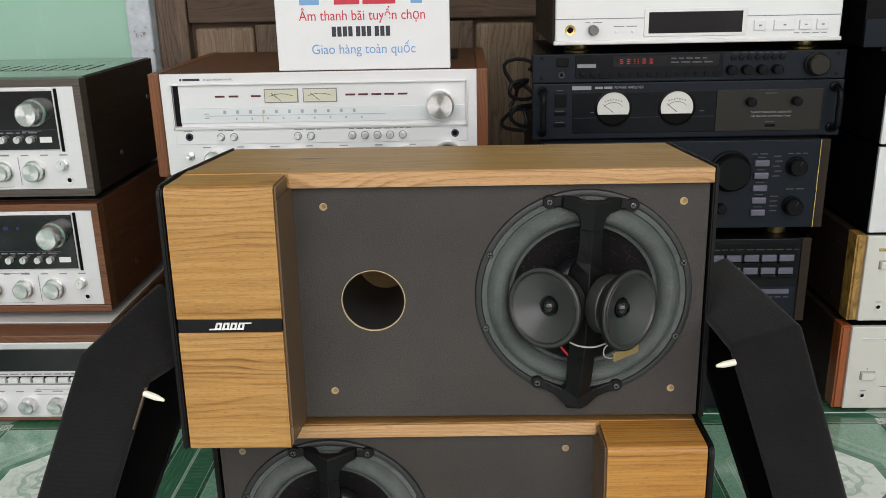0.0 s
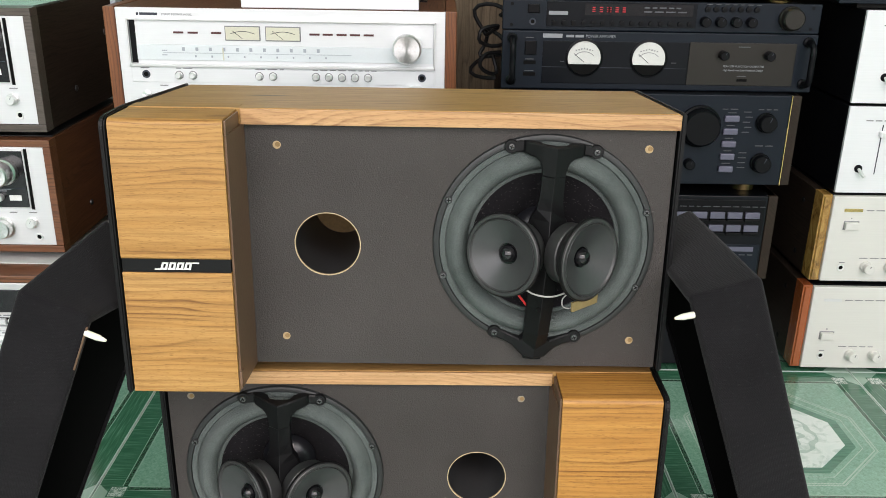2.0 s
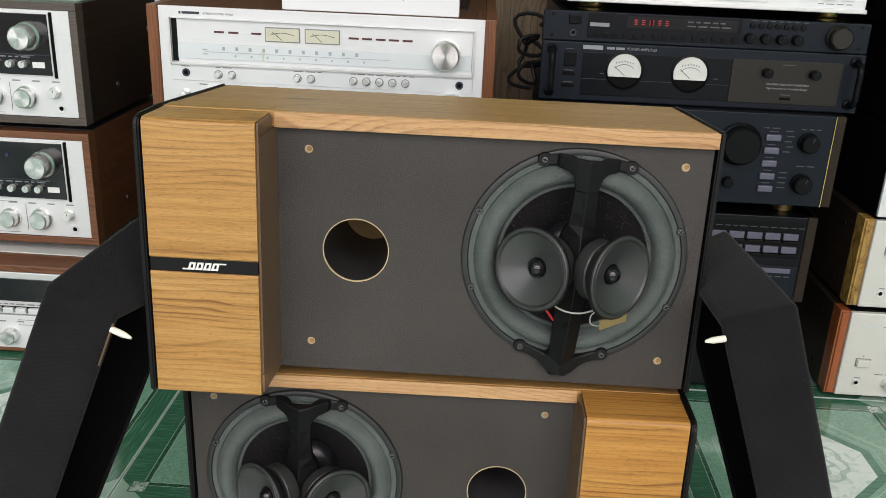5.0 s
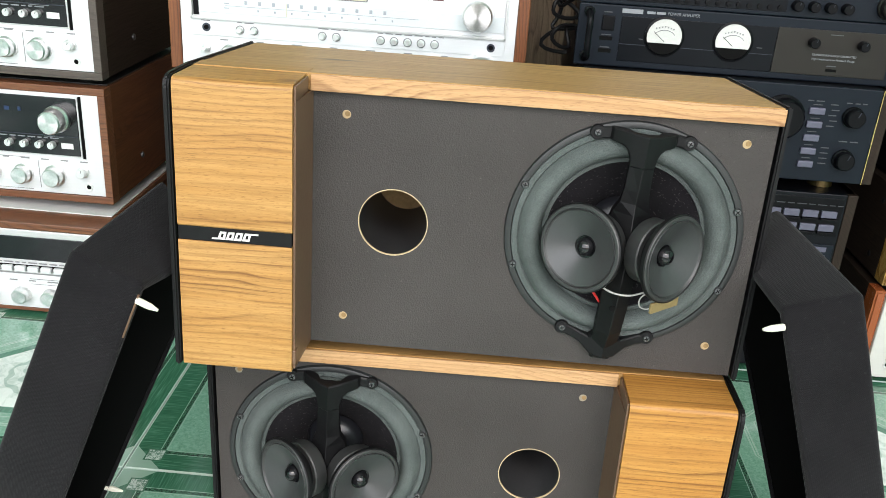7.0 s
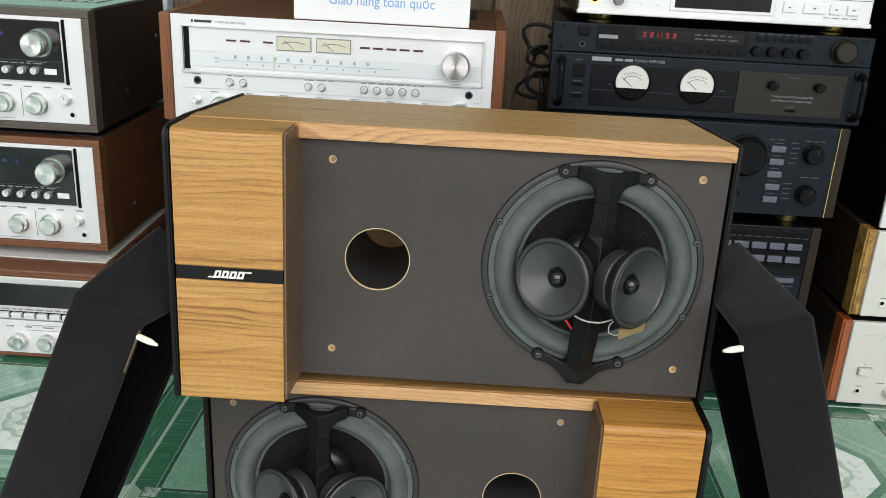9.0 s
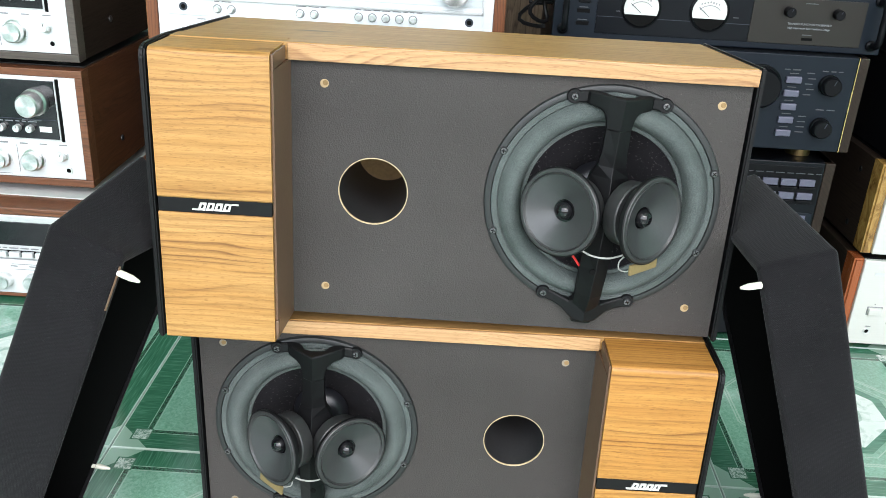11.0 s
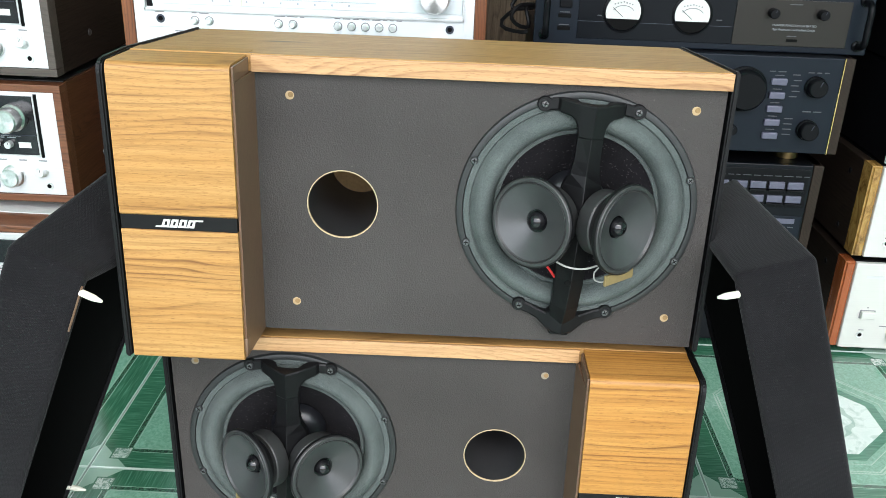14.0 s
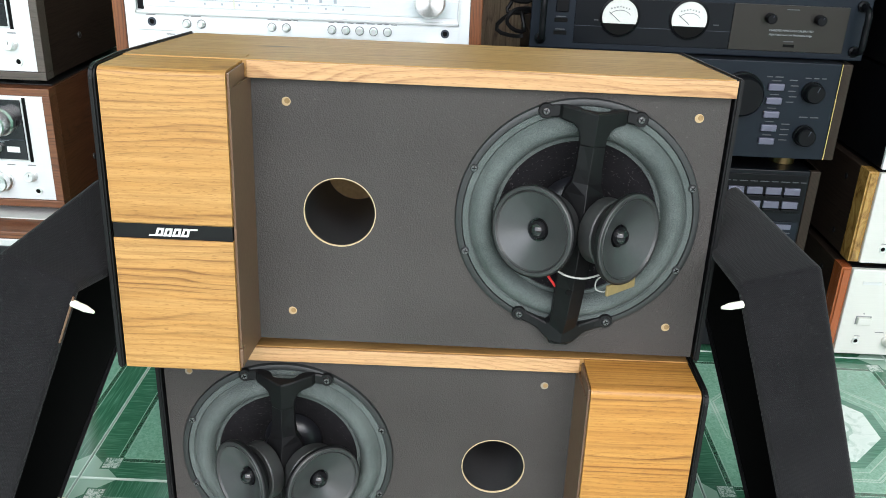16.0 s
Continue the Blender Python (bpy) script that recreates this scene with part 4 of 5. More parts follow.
# ---- stereo units behind ----
def case(ob, w, h, d, mat, front=None, cheek=None, top=None, feet=0.012):
    """The shell of a unit in local places: x from 0 to w, front at y 0, z from 0 (under the feet) to h."""
    part("body", box(0.004, w - 0.004, 0.004, d, feet, h - 0.004, 0.001), SATIN, ob)
    if cheek is not None:
        for a, b in ((0, 0.016), (w - 0.016, w)):
            part("cheek", box(a, b, -0.002, d, feet, h, 0.002), cheek, ob)
    else:
        for a, b in ((0, 0.0035), (w - 0.0035, w)):
            part("side_panel", box(a, b, 0.003, d, feet, h - 0.002, 0.0008), mat, ob)
    part("lid", box(0.0162 if cheek is not None else 0.0036, w - (0.0162 if cheek is not None else 0.0036), 0.003, d, h - 0.0038, h, 0.001), top or mat, ob)
    for fx in (0.035, w - 0.06):
        for fy in (0.03, d - 0.06):
            part("foot", moved(lathe([(0, 0.0), (0.011, 0.0), (0.0125, feet + 0.001), (0, feet + 0.001)], 0, 0, 16), Matrix.Translation((fx + 0.012, fy + 0.012, 0)) @ pose(0, 0, 0, 90)), BLACK, ob)


def make_receiver(m, label, edge, side, lid):
    """A silver receiver in a veneered box, with a black dial window."""
    w, h, d = 0.47, 0.198, 0.34
    ob = thing("stereo_receiver", label, "receiver", m, "stacked receivers")
    part("box_shell", box(0.001, w - 0.001, 0.0025, d, 0.010, h - 0.001, 0.001), side, ob)
    for name, b in (("frame_top", (0, w, -0.006, 0.02, h - 0.0115, h)), ("frame_bottom", (0, w, -0.006, 0.02, 0.0095, 0.021)), ("frame_side", (0, 0.0125, -0.006, 0.02, 0.0212, h - 0.0117)), ("frame_side", (w - 0.0125, w, -0.006, 0.02, 0.0212, h - 0.0117))):
        part(name, box(*b, 0.001), edge, ob)
    part("lid", box(0.006, w - 0.006, 0.022, d - 0.004, h - 0.0005, h + 0.0012), lid, ob)
    for k in range(9):
        part("vent_slot", box(w - 0.23 + k * 0.022, w - 0.214 + k * 0.022, 0.12, 0.20, h + 0.0008, h + 0.0022), lid, ob)
    face = part("face", box(0.0128, w - 0.0128, -0.004, 0.004, 0.0214, h - 0.012, 0.0012), SILVER, ob, "brushed silver face")
    part("window_trim", box(0.05, w - 0.045, -0.0062, -0.003, 0.085, h - 0.016, 0.001), SILVER_DULL, ob, "bright trim round the dial window")
    part("window_gap", box(w - 0.0447, w - 0.0400, -0.0052, -0.0038, 0.083, h - 0.015), INSIDE, ob)
    win = part("dial_window", box(0.054, w - 0.0472, -0.0072, -0.004, 0.087, h - 0.018, 0.0006), PANEL, ob, "black glass dial window")
    part("window_step", box(0.054, w - 0.0495, -0.0080, -0.0070, 0.118, 0.1192), INK, win)
    knob("tuning_knob", w - 0.079, 0.147, 0.0188, 0.034, -0.0072, ob, TURNED, "large bright tuning knob", 0.0215)
    for x in (w - 0.188, w - 0.163, w - 0.138, w - 0.113, w - 0.092):
        knob("small_knob", x, 0.104, 0.0058, 0.010, -0.0072, ob, CHROME)
    part("maker_plate", box(w - 0.078, w - 0.058, -0.0078, -0.007, 0.0985, 0.1075), LOGO_WHITE, ob, "small white maker's plate")
    bars("print", row_bars(w - 0.19, w - 0.08, 0.1145, 0.0016, 3) + [(w - 0.105, 0.117, 0.032, 0.0007)], -0.0074, INK_PALE, ob)
    bars("dial_print", row_bars(0.09, w - 0.13, 0.158, 0.006, 5, (0.004, 0.009), 0.014), -0.0074, DIAL_BLUE, ob)
    bars("lower_print", row_bars(0.06, w - 0.03, 0.0775, 0.0018, 8, (0.008, 0.018), 0.02) + [(w - 0.122, 0.052, 0.0007, 0.045), (w - 0.30, 0.079, 0.165, 0.0006), (w - 0.30, 0.026, 0.165, 0.0006)], -0.0042, INK_GREY, ob)
    for x, r in ((w - 0.095, 0.0155), (w - 0.148, 0.014), (w - 0.20, 0.012), (w - 0.25, 0.013), (w - 0.30, 0.013), (w - 0.36, 0.015)):
        knob("selector_knob", x, 0.052, r, 0.020, -0.004, ob, TURNED, "", r * 1.15, 200)
    knob("level_knob", w - 0.047, 0.061, 0.0075, 0.014, -0.004, ob, CHROME, "", 0.0095)
    socket(w - 0.040, 0.036, 0.0062, -0.004, ob)
    for y, z in ((0.13, 0.055), (d - 0.05, 0.13)):
        screw = lathe([(0.0052, 0.0006), (0.0050, -0.0012), (0.003, -0.0024), (0, -0.0025)], 0, 0, 18)
        part("side_screw", moved(screw, Matrix.Translation((w, y, z)) @ pose(0, 0, 0, 0, 0, 90)), STEEL, ob, "", True)
    for fx in (0.05, w - 0.05):
        for fy in (0.05, d - 0.06):
            part("foot", box(fx - 0.012, fx + 0.012, fy - 0.012, fy + 0.012, -0.008, 0.0102, 0.002), BLACK, ob)
    return ob


# grey-green in the lid's colour stands for the mint wall mirrored there
r1 = make_receiver(pose(-0.482 - 0.47, 0.60, 0.387) @ Matrix.Diagonal((1, 1, 1.033, 1)), "silver receiver in a dark brown box, on another receiver", GREY_WOOD, DARK_WOOD, plain("lid_wall_reflection", (0.16, 0.20, 0.18), 0.12))
r2 = make_receiver(pose(-0.482 - 0.47, 0.60, 0.179) @ Matrix.Diagonal((1, 1, 1.033, 1)), "silver receiver in a walnut veneered box with a price sticker", WALNUT_FRONT, WALNUT, plain("dark_lid", (0.03, 0.03, 0.03), 0.3))
part("sticker", box(0.47 - 0.192, 0.47 - 0.158, -0.0046, -0.0042, 0.026, 0.040), PALE_DIAL, r2, "small blue and white sticker")

foam = part("foam_sheet", box(-0.956, -0.484, 0.590, 0.90, 0.1691, 0.1711, 0.0006), FOAM_WHITE)
for v in foam.data.vertices:
    v.co.y += 0.006 * math.sin(v.co.x * 70)
tagged(foam, "torn white packing foam sheet under a receiver", "foam sheet")

low = thing("stereo_receiver", "low silver receiver with a smoked dial, on the tiled floor", "receiver", pose(-0.962, 0.543, 0.0) @ Matrix.Diagonal((1, 1, 0.949, 1)), "stacked receivers")
lw, lh = 0.48, 0.178
part("box_shell", box(0.001, lw - 0.001, 0.004, 0.36, 0.012, lh - 0.014), WALNUT, low)
part("lid", box(-0.002, lw + 0.002, -0.008, 0.362, lh - 0.0135, lh, 0.002), WALNUT_FRONT, low, "walnut top board")
part("frame_bottom", box(0, lw, -0.004, 0.02, 0.006, 0.0125, 0.001), WALNUT_FRONT, low)
part("brow", box(0.002, lw - 0.002, -0.006, 0.006, 0.150, 0.1635, 0.002), SILVER_DULL, low, "bright silver strip")
part("smoked_dial", box(0.002, lw - 0.002, -0.004, 0.006, 0.106, 0.1496, 0.001), PANEL, low, "smoked dial window")
part("button_panel", box(0.002, lw - 0.002, -0.003, 0.006, 0.080, 0.1056, 0.001), SILVER_DULL, low)
part("button_slot", box(lw - 0.20, lw - 0.02, -0.0036, -0.002, 0.084, 0.096), INSIDE, low)
for k in range(8):
    part("push_button", box(lw - 0.196 + k * 0.022, lw - 0.178 + k * 0.022, -0.010, -0.002, 0.085, 0.0945, 0.001), SILVER, low)
part("face", box(0.002, lw - 0.002, -0.004, 0.006, 0.013, 0.078, 0.001), SILVER, low, "brushed silver lower face")
for x, r in ((lw - 0.05, 0.011), (lw - 0.095, 0.0135), (lw - 0.145, 0.0135), (lw - 0.20, 0.0135), (lw - 0.26, 0.0135)):
    knob("selector_knob", x, 0.040, r, 0.018, -0.004, low, TURNED, "", r * 1.1)
knob("small_knob", lw - 0.222, 0.092, 0.010, 0.014, -0.003, low, CHROME)
bars("print", row_bars(lw - 0.19, lw - 0.02, 0.1005, 0.0016, 2) + row_bars(lw - 0.27, lw - 0.02, 0.066, 0.0018, 4, (0.01, 0.03), 0.02) + [(lw - 0.13, 0.060, 0.07, 0.0006), (lw - 0.13, 0.070, 0.07, 0.0006)], -0.0042, INK_GREY, low)
for fx in (0.06, lw - 0.06):
    for fy in (0.05, 0.30):
        part("foot", box(fx - 0.012, fx + 0.012, fy - 0.012, fy + 0.012, 0, 0.0125), BLACK, low)

# plain stand under the wide receiver, hidden by the loudspeakers
stand = part("equipment_stand", box(-0.36, 0.16, 0.62, 0.98, 0.0, 0.418, 0.004), DARK_WOOD)
tagged(stand, "plain dark wooden stand behind the loudspeakers", "stand")

wide = thing("stereo_receiver", "wide silver receiver with walnut cheeks and two meters", "receiver", pose(-0.372, 0.603, 0.418) @ Matrix.Diagonal((0.984, 1, 1, 1)))
ww, wh = 0.558, 0.177
part("body", box(0.017, ww - 0.017, 0.006, 0.38, 0.012, wh - 0.006), SATIN, wide)
part("lid", box(0.0185, ww - 0.0185, 0.004, 0.38, wh - 0.0055, wh, 0.001), WALNUT, wide, "walnut veneered lid")
part("vent_grille", box(ww - 0.16, ww - 0.05, 0.16, 0.34, wh - 0.001, wh + 0.002), BLACK, wide)
for k in range(12):
    part("vent_bar", box(ww - 0.155 + k * 0.0085, ww - 0.150 + k * 0.0085, 0.165, 0.335, wh + 0.0015, wh + 0.004), SATIN, wide)
for a, b in ((0, 0.018), (ww - 0.018, ww)):
    part("cheek", box(a, b, -0.004, 0.38, 0.008, wh + 0.001, 0.002), WALNUT_UP, wide, "reddish walnut cheek")
part("face", ring_plate(0.0184, ww - 0.0184, 0.010, wh - 0.0005, [(0.28, 0.09, 0.02)], 0.0, 0.006, 24), SILVER, wide, "brushed silver face")
part("face_plate", box(0.0186, ww - 0.0186, -0.0012, 0.001, 0.0102, wh - 0.0008, 0.0005), SILVER, wide)
# dial window: bright frame, recess, pale scale
x0, x1, z0, z1 = 0.036, ww - 0.034, 0.087, 0.160
for b in ((x0, x1, z1 - 0.0015, z1), (x0, x1, z0, z0 + 0.004), (x0, x0 + 0.0025, z0, z1), (x1 - 0.0025, x1, z0, z1)):
    part("window_frame", box(b[0], b[1], -0.008, -0.001, b[2], b[3], 0.0005), SILVER_DULL, wide)
# black strip in place of the shadow at the recess's left end
part("window_shade", box(x0 + 0.003, x0 + 0.012, -0.0020, -0.001, z0 + 0.005, z1 - 0.002), SATIN, wide)
part("dial_back", box(x0 + 0.012, x1 - 0.003, -0.0021, -0.001, z0 + 0.034, z1 - 0.0018), SILVER, wide)
dial = part("dial_scale", box(x0 + 0.012, x1 - 0.003, -0.0034, -0.001, z0 + 0.010, z0 + 0.0338, 0.0004), PALE_DIAL, wide, "pale tuning scale")
bars("scale_print", [(0.12 + k * 0.0215, 0.1145, 0.0045, 0.0055) for k in range(11)] + [(0.14 + k * 0.026, 0.1035, 0.0025, 0.003) for k in range(9)] + [(0.09, 0.1085, 0.30, 0.0006), (0.088, 0.112, 0.008, 0.0014), (0.088, 0.105, 0.008, 0.0014)], -0.0036, INK_SCALE, dial)
part("needle", box(0.1845, 0.1862, -0.0050, -0.0036, 0.098, 0.117), METER, dial)
for x in (0.190, 0.254):
    mt = part("meter", box(x, x + 0.056, -0.0042, -0.002, 0.1285, 0.151, 0.0006), INK_GREY, wide, "small cream meter")
    part("meter_card", box(x + 0.0015, x + 0.0545, -0.0047, -0.004, 0.130, 0.1495), METER, mt)
    part("meter_arc", tube([(x + 0.009 + k * 0.0048, -0.0049, 0.1385 + 0.0045 * math.sin(math.pi * (k + 0.5) / 9)) for k in range(9)], 0.0004, seg=4), INK, mt)
    part("meter_needle", tube([(x + 0.028, -0.0050, 0.1315), (x + 0.012, -0.0050, 0.144)], 0.0004, seg=4), INK, mt)
for x in (0.108, 0.131, 0.168, 0.324, 0.345, 0.367, 0.388, 0.410):
    part("indicator", box(x, x + 0.0160, -0.0032, -0.002, 0.1382, 0.1412), INK_WINE, wide, "small dark indicator window")
knob("tuning_knob", 0.4795, 0.1215, 0.0235, 0.026, -0.002, wide, TURNED, "large bright tuning knob", 0.0, 40)
lower = part("button_strip", box(x0, x1, -0.0032, -0.001, 0.062, 0.0865, 0.0006), SILVER, wide)
for x in (0.112, 0.134, 0.241, 0.263, 0.332, 0.353, 0.374, 0.395, 0.416):
    part("push_button", lathe([(0.0054, -0.003), (0.0054, -0.0045), (0.0046, -0.005), (0.0046, -0.011), (0.0036, -0.012), (0, -0.012)], x, 0.0735, 24), CHROME, wide, "", True)
    part("collar", lathe([(0.0068, -0.0030), (0.0068, -0.0036), (0.0052, -0.0037)], x, 0.0735, 24), INK_GREY, wide)
for x in (0.059, 0.503):
    socket(x, 0.0745, 0.0062, -0.0032, wide, INK)
bars("print", row_bars(0.108, 0.138, 0.0845, 0.0012, 1) + row_bars(0.235, 0.285, 0.0845, 0.0012, 2) + row_bars(0.327, 0.43, 0.0845, 0.0012, 3) + [(0.051, 0.0845, 0.014, 0.0012)] + row_bars(0.08, 0.53, 0.057, 0.0013, 7, (0.01, 0.018), 0.045), -0.0034, INK_GREY, wide)
bars("maker_mark", [(0.052, 0.1672, 0.003, 0.004), (0.057, 0.1672, 0.028, 0.0038)], -0.0014, INK, wide)
words("model_line", "STEREO RECEIVER MODEL", 0.0042, 0.091, -0.0015, 0.1655, INK_GREY, wide)
for x, r in ((0.10, 0.017), (0.17, 0.017), (0.24, 0.017), (0.31, 0.017), (0.42, 0.02), (0.49, 0.027)):
    knob("tone_knob", x, 0.036, r, 0.02, -0.0012, wide, TURNED)
lev = part("power_switch", lathe([(0.007, -0.001), (0.007, -0.004), (0.003, -0.006), (0.0035, -0.02), (0, -0.021)], 0.057, 0.042, 20), CHROME, wide, "chrome lever switch", True)
for fx in (0.06, ww - 0.09):
    for fy in (0.05, 0.32):
        part("foot", box(fx, fx + 0.03, fy, fy + 0.02, 0, 0.0125), BLACK, wide)

sign = thing("shop_sign", "white card box with red, blue and black lettering", "sign", pose(-0.160, 0.612, 0.5955))
part("card", box(0, 0.277, 0, 0.035, 0.0, 0.24, 0.0015), WHITE, sign)
words("red_line", "Âm thanh bãi tuyển chọn", 0.0222, 0.1385, -0.0005, 0.078, INK_RED, sign, "CENTER", 0.88)
words("blue_line", "Giao hàng toàn quốc", 0.0215, 0.1385, -0.0005, 0.026, INK_BLUE, sign, "CENTER", 0.92)
bars("number_line", [(0.089 + k * 0.0088 + 0.0035 * (k > 3) + 0.0035 * (k > 6), 0.0605, 0.0066, 0.0155) for k in range(10)], -0.0002, INK, sign)
bars("name_line", [(0.095, 0.110, 0.040, 0.016), (0.140, 0.110, 0.052, 0.016)], -0.0002, INK_RED, sign)
bars("app_line", [(0.040, 0.110, 0.031, 0.016), (0.216, 0.110, 0.018, 0.016)], -0.0002, INK_BLUE, sign)

# ---- dark stack: disc player, tuner, power amplifier, integrated amplifier, decks ----
cd = thing("disc_player", "champagne silver disc player with a dark display, on gold feet", "disc player", pose(0.2765, 0.580, 0.6175))
part("body", box(0.0, 0.445, 0.006, 0.32, 0.014, 0.115, 0.002), DARK_WOOD, cd)
part("face", box(0.004, 0.441, -0.004, 0.006, 0.014, 0.115, 0.003), SILVER, cd, "pale silver face")
part("face_lip", box(0.002, 0.443, -0.0065, 0.004, 0.0135, 0.020, 0.0015), SILVER_DULL, cd)
part("seam", box(0.004, 0.441, -0.0046, -0.0035, 0.052, 0.0532), INK_GREY, cd)
part("display_frame", box(0.140, 0.297, -0.0056, -0.002, 0.024, 0.066, 0.001), SILVER_DULL, cd)
part("display", box(0.147, 0.290, -0.0064, -0.004, 0.029, 0.061, 0.0008), PANEL, cd, "dark display window")
socket(0.027, 0.036, 0.0078, -0.004, cd, GOLD)
knob("level_knob", 0.062, 0.036, 0.0078, 0.012, -0.004, cd, STEEL)
for x, w in ((0.308, 0.018), (0.338, 0.032), (0.377, 0.018), (0.403, 0.018)):
    b = part("push_button", box(x, x + w, -0.0075, -0.003, 0.031, 0.046, 0.001), SILVER, cd)
    bars("symbol", [(x + w / 2 - 0.002, 0.0385, 0.004, 0.002)], -0.0078, INK_GREY, b)
for x in (0.098, 0.123):
    part("small_button", lathe([(0.0025, -0.003), (0.0025, -0.006), (0, -0.0064)], x, 0.033, 14), SILVER, cd)
bars("print", row_bars(0.05, 0.078, 0.047, 0.0012, 1) + row_bars(0.094, 0.13, 0.0405, 0.0012, 2) + row_bars(0.37, 0.42, 0.026, 0.0012, 3), -0.0042, INK_GREY, cd)
for x in (0.045, 0.400):
    for y in (0.035, 0.28):
        part("foot", moved(lathe([(0, 0), (0.022, 0), (0.0225, 0.003), (0.020, 0.006), (0.022, 0.0135), (0, 0.0135)], 0, 0, 28), Matrix.Translation((x, y, 0)) @ pose(0, 0, 0, 90)), GOLD, cd, "gold foot", True)

tn = thing("tuner", "black tuner with red digits and many small knobs", "tuner", pose(0.2460, 0.582, 0.5722))
part("body", box(0.024, 0.463, 0.004, 0.30, 0.003, 0.044, 0.001), SATIN, tn)
part("face", box(0, 0.487, -0.004, 0.004, 0.0005, 0.0450, 0.0018), NAVY, tn, "charcoal rack face")
part("inset", box(0.067, 0.296, -0.0052, -0.003, 0.0065, 0.0435, 0.0006), NAVY_DEEP, tn)
part("digits_window", box(0.125, 0.290, -0.0058, -0.004, 0.024, 0.041), PANEL, tn)
bars("red_digits", [(0.136 + k * 0.0080 + 0.003 * (k % 3), 0.0325 + dz, 0.0050, 0.0016) for k in range(6) for dz in (-0.003, 0.0, 0.003)], -0.0060, RED_LED, tn)
bars("print", row_bars(0.215, 0.28, 0.036, 0.002, 4) + row_bars(0.215, 0.28, 0.030, 0.002, 5) + row_bars(0.31, 0.40, 0.0425, 0.0012, 6, (0.006, 0.009), 0.005), -0.0060, INK_FAINT, tn)
for k in range(15):
    part("push_button", lathe([(0.0036, -0.004), (0.0036, -0.0078), (0, -0.0082)], 0.079 + k * 0.0148, 0.0125, 14), SATIN, tn, "", True)
for k in range(7):
    part("push_button", lathe([(0.0042, -0.003), (0.0042, -0.0075), (0, -0.008)], 0.312 + k * 0.0125, 0.0355, 14), SATIN, tn, "", True)
for k in range(4):
    knob("tone_knob", 0.309 + k * 0.0235, 0.017, 0.0075, 0.014, -0.004, tn, SATIN)
knob("volume_knob", 0.440, 0.0235, 0.0165, 0.020, -0.004, tn, BRONZE_PANEL, "large dark volume knob", 0.0185)
bars("maker_mark", [(0.070, 0.0265, 0.029, 0.0055)], -0.0055, INK_PALE, tn)
part("power_switch", box(0.038, 0.056, -0.007, -0.003, 0.026, 0.039, 0.001), SATIN, tn)
socket(0.046, 0.013, 0.005, -0.004, tn, INK)
for x in (0.014, 0.473):
    for z in (0.008, 0.039):
        part("screw_hole", lathe([(0.0025, -0.0043), (0, -0.0043)], x, z, 12), INSIDE, tn)

pa = thing("power_amplifier", "black rack power amplifier with two round white meters and handles", "amplifier", pose(0.2470, 0.582, 0.4785))
part("body", box(0.026, 0.461, 0.004, 0.32, 0.006, 0.092, 0.001), SATIN, pa)
part("face", box(0, 0.487, -0.005, 0.004, 0.0045, 0.0935, 0.002), NAVY, pa, "charcoal rack face")
part("inset", box(0.063, 0.289, -0.0062, -0.004, 0.0140, 0.0785, 0.0006), NAVY_DEEP, pa)
part("bronze_panel", box(0.2895, 0.455, -0.0064, -0.004, 0.0140, 0.0795, 0.0006), BRONZE_PANEL, pa, "bronze tinted panel")
part("inset_line", box(0.063, 0.289, -0.0067, -0.006, 0.0385, 0.0392), INK, pa)
for x in (0.1275, 0.2275):
    mt = part("meter", lathe([(0.029, -0.006), (0.029, -0.0085), (0.0262, -0.0095), (0.0256, -0.007)], x, 0.0535, 48), SATIN, pa, "round meter with a white half dial", True)
    pts = [(x + 0.0254 * math.cos(a), 0.0535 + 0.0254 * math.sin(a)) for a in (radians(-22) + radians(224) * k / 28 for k in range(29))]
    part("meter_card", prism(pts, -0.0078, -0.0066), METER_WHITE, mt)
    low_pts = [(x + 0.0254 * math.cos(a), 0.0535 + 0.0254 * math.sin(a)) for a in (radians(-158) + radians(136) * k / 18 for k in range(19))]
    part("meter_shield", prism(low_pts, -0.0088, -0.0066), INSIDE, mt)
    part("meter_arc", tube([(x + 0.017 * math.cos(radians(150 - 12 * k)), -0.0081, 0.0500 + 0.013 * math.sin(radians(150 - 12 * k))) for k in range(11)], 0.0005, seg=4), INK_GREY, mt)
    part("meter_needle", tube([(x, -0.0082, 0.047), (x - 0.016, -0.0082, 0.060)], 0.0004, seg=4), INK, mt)
    bars("scale", [(x - 0.014 + k * 0.0042, 0.0655 + (2.5 - abs(k - 3)) * 0.001, 0.0018, 0.002) for k in range(7)], -0.0080, INK_GREY, mt)
for x in (0.342, 0.413):
    knob("level_knob", x, 0.061, 0.0072, 0.014, -0.0064, pa, SATIN)
bars("maker_mark", [(0.062, 0.0862, 0.030, 0.0062)], -0.0053, INK_PALE, pa)
words("model_line", "POWER AMPLIFIER", 0.0062, 0.128, -0.0054, 0.0840, INK_PALE, pa, wide=0.9)
bars("model_bar", [(0.098, 0.0860, 0.012, 0.0036), (0.112, 0.0860, 0.013, 0.0036)], -0.0053, INK_PALE, pa)
words("small_line", "TRANSFER FUNCTION CALIBRATED", 0.0042, 0.376, -0.0067, 0.0425, INK_PALE, pa, "CENTER", 0.95)
words("small_line", "High Headroom Low Feedback Design", 0.0042, 0.376, -0.0067, 0.0365, INK_PALE, pa, "CENTER", 0.95)
